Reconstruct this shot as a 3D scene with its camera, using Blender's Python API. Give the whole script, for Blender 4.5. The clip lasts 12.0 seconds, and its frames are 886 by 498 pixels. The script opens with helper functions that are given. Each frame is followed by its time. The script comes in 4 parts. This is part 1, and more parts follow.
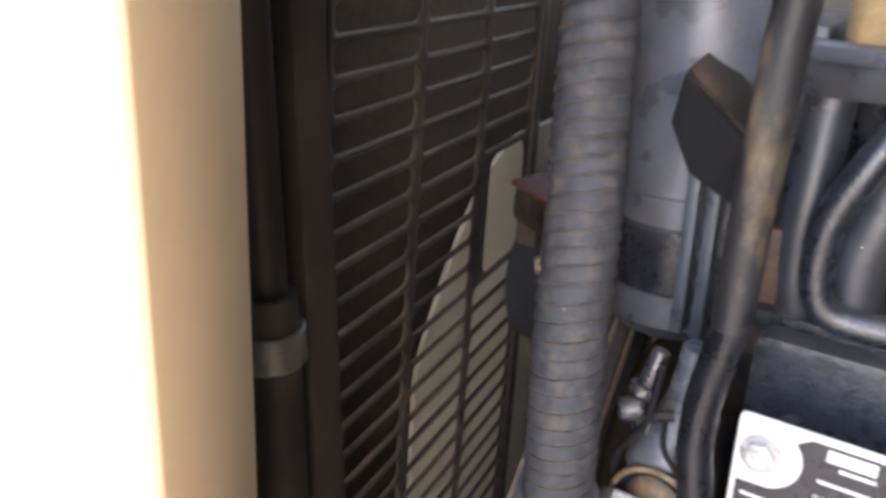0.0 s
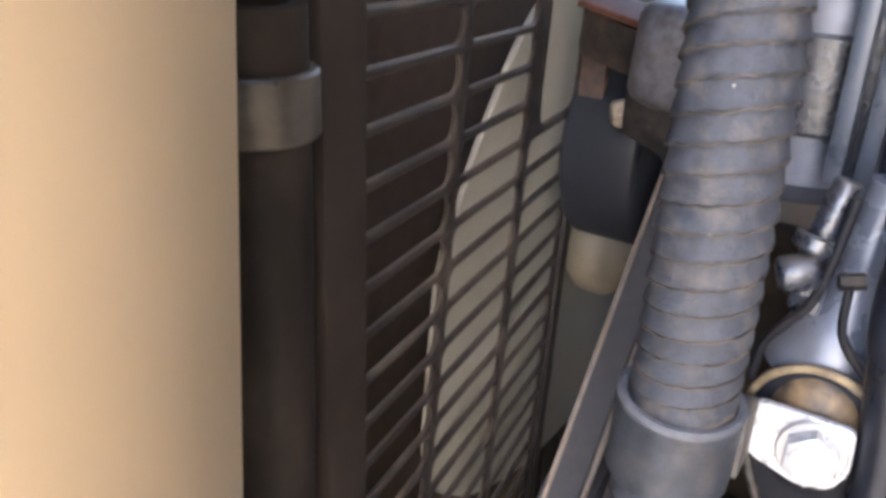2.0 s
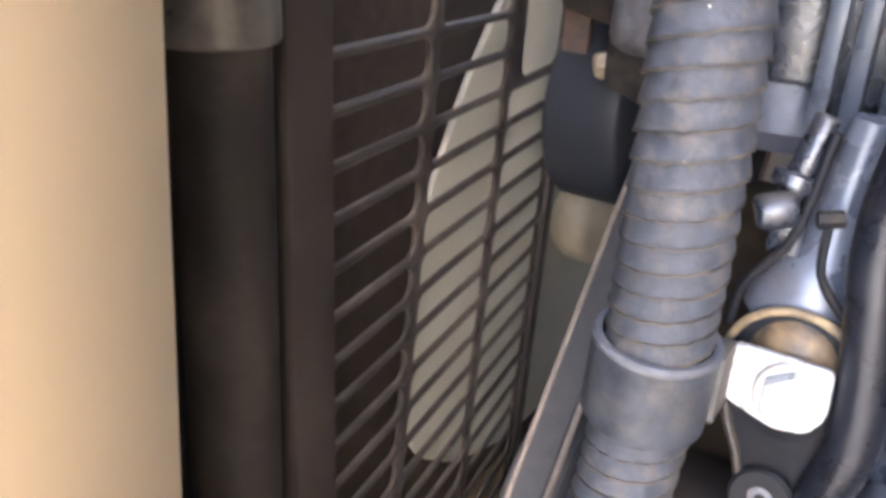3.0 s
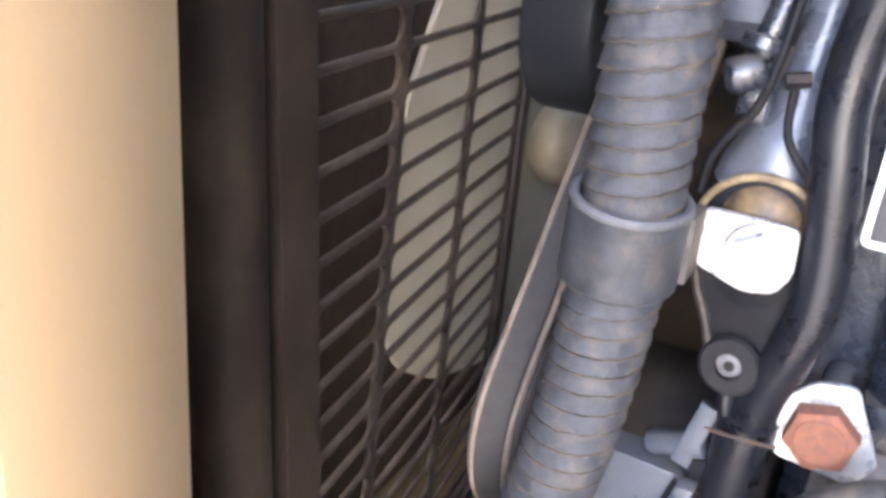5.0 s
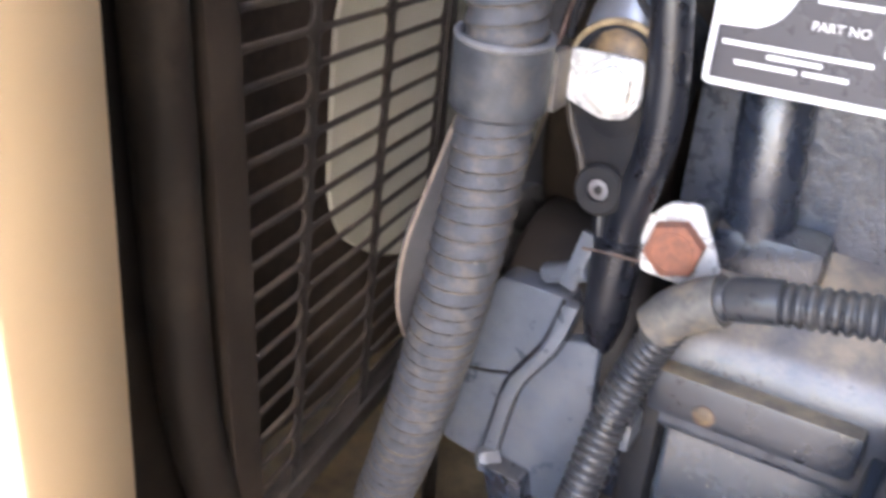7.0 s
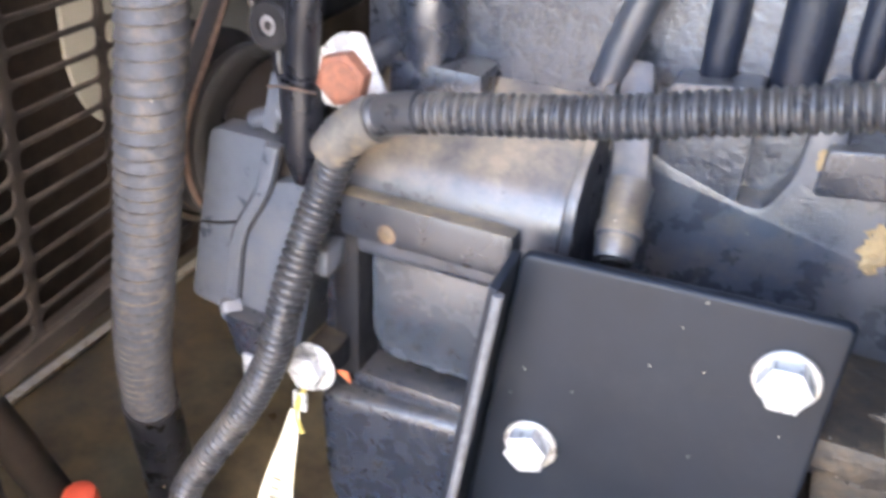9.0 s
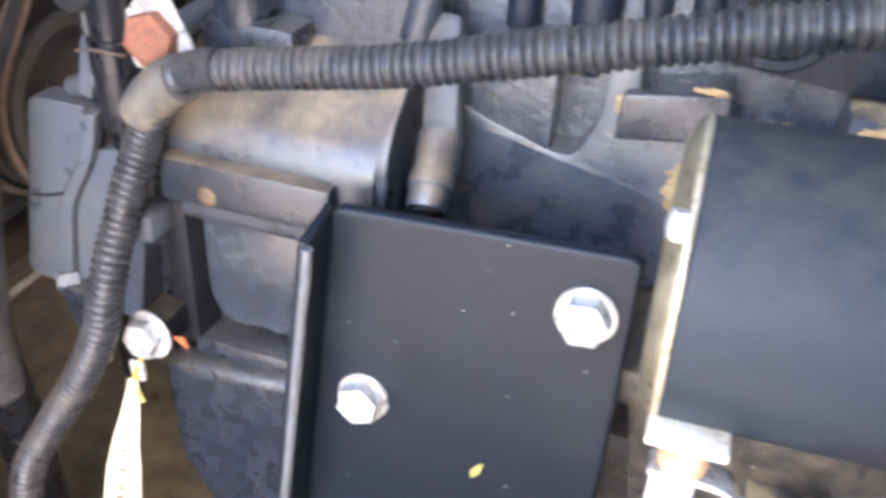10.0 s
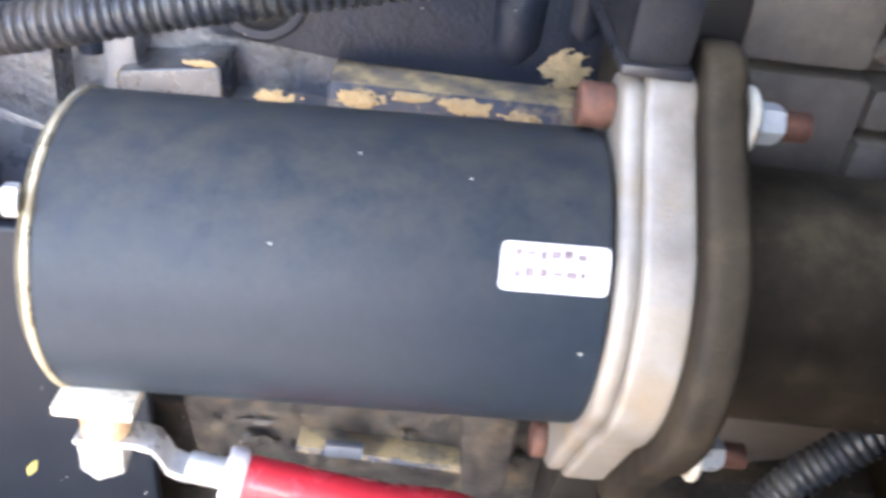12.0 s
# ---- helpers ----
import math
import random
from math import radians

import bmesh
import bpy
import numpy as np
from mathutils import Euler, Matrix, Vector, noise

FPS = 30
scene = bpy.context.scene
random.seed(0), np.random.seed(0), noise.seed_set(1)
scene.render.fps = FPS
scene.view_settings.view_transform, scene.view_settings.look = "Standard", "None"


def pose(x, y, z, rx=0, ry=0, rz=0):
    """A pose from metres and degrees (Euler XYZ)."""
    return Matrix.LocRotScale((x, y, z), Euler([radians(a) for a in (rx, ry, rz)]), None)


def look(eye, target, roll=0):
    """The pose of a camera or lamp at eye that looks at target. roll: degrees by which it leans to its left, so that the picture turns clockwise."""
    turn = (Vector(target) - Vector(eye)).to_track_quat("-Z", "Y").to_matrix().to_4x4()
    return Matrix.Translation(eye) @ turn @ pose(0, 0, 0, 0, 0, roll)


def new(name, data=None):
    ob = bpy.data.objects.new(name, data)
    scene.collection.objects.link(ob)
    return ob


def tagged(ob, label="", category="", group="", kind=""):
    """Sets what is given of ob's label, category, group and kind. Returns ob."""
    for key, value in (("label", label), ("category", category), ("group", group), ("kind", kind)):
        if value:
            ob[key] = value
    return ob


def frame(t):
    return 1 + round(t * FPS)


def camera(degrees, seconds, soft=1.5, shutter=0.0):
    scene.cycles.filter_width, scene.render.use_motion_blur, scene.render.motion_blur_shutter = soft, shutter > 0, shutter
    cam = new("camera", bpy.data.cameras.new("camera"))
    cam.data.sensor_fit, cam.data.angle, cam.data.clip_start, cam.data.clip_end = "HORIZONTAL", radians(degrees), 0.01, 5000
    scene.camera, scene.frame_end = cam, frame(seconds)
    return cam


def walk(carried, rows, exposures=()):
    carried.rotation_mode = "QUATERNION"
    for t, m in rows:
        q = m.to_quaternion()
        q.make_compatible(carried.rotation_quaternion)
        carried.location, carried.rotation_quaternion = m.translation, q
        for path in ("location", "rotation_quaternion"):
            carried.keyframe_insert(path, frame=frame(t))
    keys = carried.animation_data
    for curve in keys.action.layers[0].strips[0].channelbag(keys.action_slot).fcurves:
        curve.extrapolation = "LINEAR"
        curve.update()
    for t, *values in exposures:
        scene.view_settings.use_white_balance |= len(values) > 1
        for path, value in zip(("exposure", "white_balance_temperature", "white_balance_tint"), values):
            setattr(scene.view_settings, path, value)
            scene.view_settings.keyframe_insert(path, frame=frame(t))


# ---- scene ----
cam = camera(54.3, 12.0, soft=3.5, shutter=0.5)
PATH = [
    (0, 0.00243, -0.00544, 1.00362, 66.708, -0.711, 34.660),
    (0.5, -0.04469, 0.03454, 0.96220, 67.413, -1.921, 34.522),
    (1, -0.06252, 0.04528, 0.93122, 67.906, -1.589, 33.593),
    (1.5, -0.08374, 0.05371, 0.90559, 67.056, -1.764, 33.128),
    (2, -0.08671, 0.06574, 0.88104, 65.955, -2.192, 32.931),
    (2.5, -0.08575, 0.06510, 0.87480, 65.964, -2.540, 33.226),
    (3, -0.07816, 0.06782, 0.86188, 65.553, -2.655, 32.822),
    (5, -0.06564, 0.04710, 0.82853, 64.439, -3.252, 31.243),
    (5.5, -0.05022, 0.03573, 0.82266, 64.380, -3.530, 31.560),
    (6, -0.03892, 0.02476, 0.81453, 63.697, -3.543, 31.267),
    (6.5, -0.01556, 0.01105, 0.80564, 63.123, -3.463, 31.262),
    (7, 0.00997, -0.00239, 0.80522, 62.440, -3.377, 31.058),
    (7.5, 0.04748, 0.00569, 0.80205, 61.350, -3.516, 30.010),
    (9.5, 0.15681, 0.01015, 0.77488, 57.956, -2.562, 21.868),
    (10, 0.18461, 0.01771, 0.77419, 57.479, -2.923, 18.828),
    (10.5, 0.21499, 0.02106, 0.77569, 57.063, -3.617, 15.031),
    (11, 0.23958, 0.02404, 0.77418, 56.440, -4.694, 10.742),
    (11.5, 0.26797, 0.02873, 0.78187, 56.876, -5.307, 4.547),
    (12, 0.29052, 0.02521, 0.78581, 57.285, -6.284, 1.232),
]
EXPOSURE = [(t, stops, kelvin, 20) for t, stops, kelvin in ((0.0, 2.9, 7200), (0.5, 2.75, 7200), (1.0, 2.95, 7100), (2.0, 3.5, 6850), (2.5, 3.9, 6800), (5.5, 3.95, 6750), (7.5, 3.6, 6950), (9.5, 4.2, 7100), (10.0, 4.1, 7100), (11.0, 4.0, 7150), (11.5, 4.15, 7250), (12.0, 4.45, 7300))]
walk(cam, [(t, pose(x, y, z, rx, ry, rz)) for t, x, y, z, rx, ry, rz in PATH], EXPOSURE)
# -- path end --

# ---- world, sun, exposure ----
world = bpy.data.worlds.new("sky")
scene.world = world
world.use_nodes = True
wn = world.node_tree.nodes
sky = wn.new("ShaderNodeTexSky")
sky.sky_type, sky.sun_disc = "NISHITA", False
SUN_DIR = Vector((-0.95, 1.0, -0.90)).normalized()
sky.sun_elevation = math.asin(-SUN_DIR.z)
sky.sun_rotation = math.atan2(-SUN_DIR.x, -SUN_DIR.y)
world.node_tree.links.new(sky.outputs[0], wn["Background"].inputs[0])
wn["Background"].inputs[1].default_value = 0.15
sun = new("sun", bpy.data.lights.new("sun", "SUN"))
sun.data.energy, sun.data.angle, sun.data.color = 5.0, radians(0.53), (1.0, 0.95, 0.87)
sun.matrix_world = look((0, 0, 4), Vector((0, 0, 4)) + SUN_DIR)


# ---- materials ----
def mat(name, col, dark=None, rough=0.5, metal=0.0, scale=60.0, bump=0.15, fine=900.0, dust=None, dust_amount=0.0, up=0.0, spec=0.5, coat=0.0, stretch=(1, 1, 1), specks=0.0, even=False):
    """A painted, cast or moulded surface: two tones at a coarse scale, fine grain, and a film of dust in patches and on faces that look up."""
    m = bpy.data.materials.new(name)
    m.use_nodes = True
    n, l = m.node_tree.nodes, m.node_tree.links
    b = n["Principled BSDF"]
    b.inputs["Metallic"].default_value, b.inputs["Specular IOR Level"].default_value, b.inputs["Coat Weight"].default_value = metal, spec, coat
    g = n.new("ShaderNodeNewGeometry")
    mp = n.new("ShaderNodeMapping")
    mp.inputs["Scale"].default_value = stretch
    l.new(g.outputs["Position"], mp.inputs["Vector"])
    pos = mp.outputs["Vector"]

    def noise_tex(s, detail, r=0.6):
        t = n.new("ShaderNodeTexNoise")
        t.inputs["Scale"].default_value, t.inputs["Detail"].default_value, t.inputs["Roughness"].default_value = s, detail, r
        l.new(pos, t.inputs["Vector"])
        return t.outputs["Fac"]

    def ramp(src, a, c):
        r = n.new("ShaderNodeMapRange")
        r.inputs["From Min"].default_value, r.inputs["From Max"].default_value = a, c
        l.new(src, r.inputs["Value"])
        return r.outputs["Result"]

    def mix(fac, a, c):
        x = n.new("ShaderNodeMix")
        x.data_type = "RGBA"
        l.new(fac, x.inputs["Factor"])
        for slot, v in ((6, a), (7, c)):
            if isinstance(v, tuple):
                x.inputs[slot].default_value = (*v, 1)
            else:
                l.new(v, x.inputs[slot])
        return x.outputs[2]

    def calc(op, a, c):
        x = n.new("ShaderNodeMath")
        x.operation = op
        x.use_clamp = True
        for slot, v in ((0, a), (1, c)):
            if isinstance(v, (int, float)):
                x.inputs[slot].default_value = v
            else:
                l.new(v, x.inputs[slot])
        return x.outputs[0]

    dark = dark or tuple(v * 0.62 for v in col)
    coarse, grain = noise_tex(scale, 6), noise_tex(fine, 4)
    colour = mix(ramp(coarse, 0.35, 0.68), dark, col)
    rough_out = calc("ADD", ramp(coarse, *((-2.4, 7.6) if even else (0.2, 1.6))), rough - 0.25)
    if dust:
        patch = noise_tex(scale * 0.45, 8, 0.7)
        film = calc("MULTIPLY", ramp(patch, 0.5, 0.72), dust_amount)
        if up or dust_amount < 0:
            sep = n.new("ShaderNodeSeparateXYZ")
            l.new(g.outputs["Normal"], sep.inputs[0])
            top = calc("MULTIPLY", ramp(sep.outputs[2], 0.25, 0.95), ramp(patch, 0.3, 0.62))
            film = calc("ADD", film, calc("MULTIPLY", top, up))
        colour = mix(film, colour, dust)
        rough_out = calc("ADD", rough_out, calc("MULTIPLY", film, 0.4))
    if specks:
        cells = n.new("ShaderNodeTexVoronoi")
        cells.inputs["Scale"].default_value = 190.0
        l.new(pos, cells.inputs["Vector"])
        some = n.new("ShaderNodeTexWhiteNoise")
        l.new(cells.outputs["Color"], some.inputs["Vector"])
        dot = calc("MULTIPLY", calc("LESS_THAN", cells.outputs["Distance"], 0.085), calc("LESS_THAN", some.outputs["Value"], specks))
        colour = mix(dot, colour, (0.55, 0.50, 0.42))
    l.new(colour, b.inputs["Base Color"])
    l.new(rough_out, b.inputs["Roughness"])
    if bump:
        bp = n.new("ShaderNodeBump")
        bp.inputs["Strength"].default_value, bp.inputs["Distance"].default_value = bump, 0.0012
        l.new(calc("ADD", calc("MULTIPLY", coarse, 0.6), calc("MULTIPLY", grain, 0.4)), bp.inputs["Height"])
        l.new(bp.outputs["Normal"], b.inputs["Normal"])
        l.new(bp.outputs["Normal"], b.inputs["Coat Normal"])
        b.inputs["Coat Roughness"].default_value = 0.22
    return m


TAN = (0.42, 0.29, 0.15)
M = {
    "beige": mat("beige_paint", (0.66, 0.505, 0.32), (0.625, 0.475, 0.30), 0.45, scale=9, bump=0.0, fine=500, spec=0.3),
    "black_steel": mat("black_steel", (0.031, 0.0248, 0.0207), (0.021, 0.0167, 0.0140), 0.55, scale=40, dust=(0.085, 0.066, 0.050), dust_amount=0.38, spec=0.25),
    "grille": mat("grille_paint", (0.034, 0.029, 0.0255), (0.024, 0.020, 0.0175), 0.45, scale=50, dust=(0.17, 0.135, 0.098), dust_amount=0.4, up=0.5, spec=0.4, specks=0.02),
    "pipe": mat("dark_pipe", (0.026, 0.021, 0.018), (0.017, 0.014, 0.012), 0.6, scale=30, dust=(0.11, 0.088, 0.068), dust_amount=0.4, spec=0.2),
    "pale": mat("pale_sheet", (0.46, 0.445, 0.365), (0.40, 0.385, 0.315), 0.7, scale=14, bump=0.05),
    "core": mat("radiator_core", (0.088, 0.068, 0.054), (0.056, 0.043, 0.034), 0.8, scale=80, spec=0.2),
    "hose": mat("hose_wrap", (0.072, 0.080, 0.098), (0.036, 0.041, 0.052), 0.62, scale=220, bump=0.8, fine=900, dust=(0.23, 0.19, 0.14), dust_amount=0.45, up=0.35, specks=0.07),
    "wrap_edge": mat("wrap_edge", (0.17, 0.14, 0.105), (0.022, 0.022, 0.024), 0.7, scale=95, bump=0.1),
    "rubber": mat("rubber", (0.056, 0.064, 0.076), (0.030, 0.034, 0.041), 0.5, scale=110, bump=0.6, fine=600, dust=(0.20, 0.165, 0.12), dust_amount=0.35, up=0.45, specks=0.05),
    "tube": mat("black_tube", (0.012, 0.014, 0.020), (0.009, 0.010, 0.014), 0.34, scale=60, bump=0.12, dust=(0.15, 0.11, 0.07), dust_amount=0.08, up=0.12),
    "conduit": mat("split_loom", (0.030, 0.033, 0.040), (0.022, 0.024, 0.029), 0.33, scale=90, bump=0.06, dust=(0.17, 0.14, 0.10), dust_amount=0.28, up=0.35),
    "clip_rubber": mat("clip_rubber", (0.135, 0.125, 0.11), (0.065, 0.062, 0.060), 0.7, scale=150, bump=0.4, dust=TAN, dust_amount=0.3),
    "engine": mat("engine_paint", (0.020, 0.025, 0.037), (0.0165, 0.021, 0.0315), 0.30, scale=110, bump=0.6, fine=550, dust=(0.16, 0.13, 0.09), dust_amount=0.07, up=0.45, spec=0.6, coat=0.8, specks=0.05),
    "cast": mat("rough_casting", (0.044, 0.053, 0.073), (0.025, 0.031, 0.044), 0.34, scale=150, bump=1.0, fine=300, dust=(0.20, 0.165, 0.12), dust_amount=0.10, up=0.4, spec=0.6, coat=0.7, specks=0.05),
    "dusty": mat("dusty_engine_paint", (0.046, 0.053, 0.068), (0.026, 0.030, 0.040), 0.38, scale=55, bump=0.55, fine=700, dust=(0.36, 0.275, 0.175), dust_amount=0.16, up=0.8, coat=0.7, specks=0.03),
    "alloy": mat("grey_alloy", (0.098, 0.114, 0.142), (0.076, 0.089, 0.112), 0.38, metal=0.15, scale=60, bump=0.4, fine=600, dust=(0.20, 0.17, 0.13), dust_amount=0.3, up=0.35, coat=0.4, specks=0.03),
    "silver": mat("silver_paint", (0.22, 0.24, 0.29), (0.13, 0.143, 0.175), 0.36, metal=0.35, scale=45, bump=0.3, dust=(0.17, 0.14, 0.10), dust_amount=0.4),
    "plate": mat("black_plate", (0.0080, 0.0118, 0.0190), (0.0060, 0.0092, 0.0150), 0.42, scale=45, bump=0.10, fine=1500, dust=(0.045, 0.046, 0.046), dust_amount=0.18, spec=0.33, specks=0.09, even=True),
    "starter": mat("starter_paint", (0.0185, 0.0265, 0.0370), (0.0155, 0.0225, 0.0315), 0.40, scale=230, bump=0.18, fine=1300, dust=(0.10, 0.090, 0.066), dust_amount=0.0, up=0.42, spec=0.24, specks=0.03, even=True),
    "zinc": mat("zinc_plating", (0.62, 0.62, 0.61), (0.48, 0.48, 0.465), 0.34, metal=0.4, scale=110, bump=0.12),
    "zinc_dull": mat("dull_zinc", (0.50, 0.49, 0.46), (0.36, 0.35, 0.33), 0.4, metal=0.6, scale=90, bump=0.1),
    "band": mat("band_steel", (0.17, 0.15, 0.125), (0.10, 0.09, 0.075), 0.45, metal=0.5, scale=120, bump=0.1),
    "rust": mat("rust", (0.27, 0.105, 0.062), (0.17, 0.065, 0.04), 0.75, scale=300, bump=0.5, fine=1600),
    "rust_dark": mat("dark_rust", (0.13, 0.075, 0.05), (0.05, 0.04, 0.036), 0.7, scale=160, bump=0.6, dust=(0.18, 0.10, 0.06), dust_amount=0.35),
    "cream_metal": mat("cream_end_cap", (0.60, 0.53, 0.38), (0.38, 0.32, 0.21), 0.35, metal=0.45, scale=120, bump=0.12, dust=(0.30, 0.25, 0.16), dust_amount=0.3),
    "white": mat("white_print", (0.86, 0.86, 0.86), (0.80, 0.80, 0.80), 0.4, scale=50, bump=0.0),
    "label": mat("label_paper", (0.60, 0.545, 0.53), (0.54, 0.485, 0.47), 0.5, scale=90, bump=0.02),
    "ink": mat("ink", (0.10, 0.07, 0.075), (0.24, 0.18, 0.18), 0.6, scale=500, bump=0.0),
    "field": mat("black_field", (0.050, 0.048, 0.056), (0.038, 0.037, 0.043), 0.35, scale=60, bump=0.02),
    "alu": mat("dull_aluminium", (0.265, 0.235, 0.200), (0.185, 0.155, 0.125), 0.46, metal=0.2, scale=70, bump=0.4, dust=(0.27, 0.19, 0.11), dust_amount=0.75),
    "brown": mat("dusty_brown_iron", (0.023, 0.017, 0.0120), (0.014, 0.0105, 0.0075), 0.65, scale=60, bump=0.4, dust=(0.10, 0.072, 0.042), dust_amount=0.35, up=0.75, spec=0.15),
    "bell": mat("bellhousing_paint", (0.165, 0.132, 0.108), (0.115, 0.092, 0.075), 0.5, scale=70, bump=0.5, dust=(0.30, 0.235, 0.165), dust_amount=0.45, up=0.7),
    "belt": mat("belt_rubber", (0.36, 0.29, 0.235), (0.24, 0.19, 0.155), 0.7, scale=120, bump=0.2),
    "belt_back": mat("belt_back", (0.075, 0.072, 0.072), (0.055, 0.053, 0.053), 0.6, scale=120, bump=0.2, dust=(0.16, 0.13, 0.105), dust_amount=0.25),
    "gold": mat("stained_gasket", (0.36, 0.27, 0.15), (0.13, 0.09, 0.05), 0.6, scale=130, bump=0.5),
    "gold_dark": mat("stained_plug", (0.24, 0.155, 0.075), (0.040, 0.032, 0.026), 0.5, scale=95, bump=0.5),
    "block_blue": mat("block_paint", (0.064, 0.075, 0.098), (0.038, 0.045, 0.060), 0.34, scale=75, bump=0.7, fine=500, dust=(0.32, 0.24, 0.145), dust_amount=0.28, up=0.25, spec=0.6, coat=0.8, specks=0.04),
    "engine_dark": mat("black_housing_paint", (0.0115, 0.0125, 0.0165), (0.008, 0.009, 0.012), 0.55, scale=80, bump=0.7, fine=700, dust=(0.12, 0.09, 0.055), dust_amount=0.15, up=0.5, spec=0.2),
    "cap_dark": mat("olive_end_cap", (0.25, 0.215, 0.145), (0.12, 0.10, 0.065), 0.4, metal=0.35, scale=90, bump=0.2, dust=(0.13, 0.10, 0.06), dust_amount=0.4),
    "clay_rail": mat("clay_caked_paint", (0.050, 0.060, 0.085), (0.032, 0.039, 0.055), 0.45, scale=95, bump=0.7, fine=500, dust=(0.48, 0.34, 0.17), dust_amount=0.95, up=0.9),
    "red": mat("red_cable", (0.62, 0.035, 0.05), (0.5, 0.025, 0.035), 0.3, scale=60, bump=0.03),
    "cloth": mat("cloth_tag", (0.74, 0.70, 0.56), (0.62, 0.57, 0.42), 0.85, scale=160, bump=0.4, fine=1800),
    "orange": mat("orange_mark", (0.62, 0.17, 0.07), (0.45, 0.12, 0.05), 0.6, scale=200),
    "soil": mat("oily_floor", (0.24, 0.175, 0.085), (0.10, 0.072, 0.038), 0.45, scale=22, bump=0.5, fine=260, dust=(0.22, 0.16, 0.08), dust_amount=0.5),
    "shell": mat("inner_shell", (0.42, 0.36, 0.28), (0.36, 0.31, 0.24), 0.7, scale=10, bump=0.05),
    "ground": mat("dry_ground", (0.235, 0.23, 0.225), (0.18, 0.176, 0.17), 0.9, scale=3, bump=0.3, fine=60),
    "foam": mat("black_foam", (0.022, 0.021, 0.021), (0.014, 0.013, 0.013), 0.9, scale=60, bump=0.8, fine=300, spec=0.1),
    "hole": mat("bore_shade", (0.012, 0.010, 0.009), (0.006, 0.005, 0.005), 0.8, scale=200),
    "leafy": mat("dry_leaf", (0.50, 0.40, 0.09), (0.32, 0.27, 0.08), 0.8, scale=300, bump=0.1),
    "grime": mat("caked_grime", (0.046, 0.038, 0.031), (0.012, 0.011, 0.012), 0.45, scale=130, bump=1.3, fine=320, dust=(0.20, 0.135, 0.075), dust_amount=0.4, up=0.3, specks=0.10),
    "grime_grey": mat("dusty_bracket_casting", (0.19, 0.19, 0.205), (0.075, 0.070, 0.072), 0.5, scale=110, bump=0.9, fine=400, dust=(0.20, 0.125, 0.075), dust_amount=0.5),
    "tan_steel": mat("stained_steel", (0.42, 0.34, 0.24), (0.20, 0.15, 0.10), 0.5, metal=0.2, scale=180, bump=0.3),
    "boss_tan": mat("tan_painted_boss", (0.46, 0.39, 0.28), (0.36, 0.30, 0.21), 0.5, scale=40, bump=0.1),
    "lug_black": mat("black_rubber_washer", (0.016, 0.016, 0.018), (0.010, 0.010, 0.012), 0.6, scale=90, bump=0.2, dust=(0.10, 0.08, 0.055), dust_amount=0.15, spec=0.25),
    "hub_black": mat("black_moulded_hub", (0.030, 0.034, 0.042), (0.024, 0.027, 0.034), 0.5, scale=25, bump=0.1, dust=(0.10, 0.09, 0.075), dust_amount=0.1, spec=0.3),
    "navy_cast": mat("navy_casting_paint", (0.0125, 0.0180, 0.0310), (0.0085, 0.0125, 0.0220), 0.46, scale=140, bump=1.0, fine=380, dust=(0.16, 0.13, 0.09), dust_amount=0.05, up=0.4, spec=0.35, coat=0.2, specks=0.04),
    "belt_cord": mat("frayed_belt_edge", (0.36, 0.25, 0.20), (0.20, 0.13, 0.10), 0.8, scale=200, bump=0.4),
    "lip": mat("worn_rubber_lip", (0.15, 0.155, 0.165), (0.085, 0.088, 0.095), 0.6, scale=160, bump=0.4),
    "rust_stud": mat("rust_brown_thread", (0.150, 0.056, 0.032), (0.065, 0.027, 0.017), 0.75, scale=320, bump=0.7, fine=1600),
    "tinned": mat("tinned_copper", (0.58, 0.575, 0.56), (0.42, 0.40, 0.37), 0.38, metal=0.4, scale=110, bump=0.15),
    "cream_bright": mat("cream_plating", (0.86, 0.80, 0.68), (0.70, 0.60, 0.45), 0.4, metal=0.2, scale=120, bump=0.08),
    "insulator": mat("stained_insulator", (0.66, 0.50, 0.33), (0.42, 0.22, 0.11), 0.5, scale=130, bump=0.2),
    "cap_orange": mat("orange_red_plastic", (0.72, 0.10, 0.05), (0.60, 0.08, 0.04), 0.5, scale=80, bump=0.05),
    "tube_dusty": mat("clay_dusted_rubber", (0.040, 0.040, 0.043), (0.024, 0.024, 0.026), 0.5, scale=60, bump=0.5, fine=500, dust=(0.30, 0.22, 0.13), dust_amount=0.9, stretch=(1, 1, 0.5)),
    "panel": mat("glossy_panel_paint", (0.040, 0.049, 0.063), (0.031, 0.038, 0.050), 0.28, scale=30, bump=0.25, fine=500, dust=(0.22, 0.21, 0.19), dust_amount=0.07, spec=0.7, coat=0.9, specks=0.05),
    "ledge_paint": mat("clay_topped_paint", (0.022, 0.026, 0.035), (0.016, 0.019, 0.026), 0.36, scale=70, bump=0.5, fine=550, dust=(0.30, 0.23, 0.14), dust_amount=0.04, up=0.75, coat=0.6, specks=0.05),
    "clay": mat("dried_clay", (0.52, 0.36, 0.18), (0.36, 0.25, 0.13), 0.85, scale=140, bump=0.8, fine=500),
}


# ---- builders ----
def thing(name, at, label, category, group="", kind=""):
    e = new(name)
    e.location = at
    e.empty_display_size = 0.02
    return tagged(e, label, category, group, kind)


def origin(ob):
    while ob.parent:
        ob = ob.parent
    return Vector(ob.location)


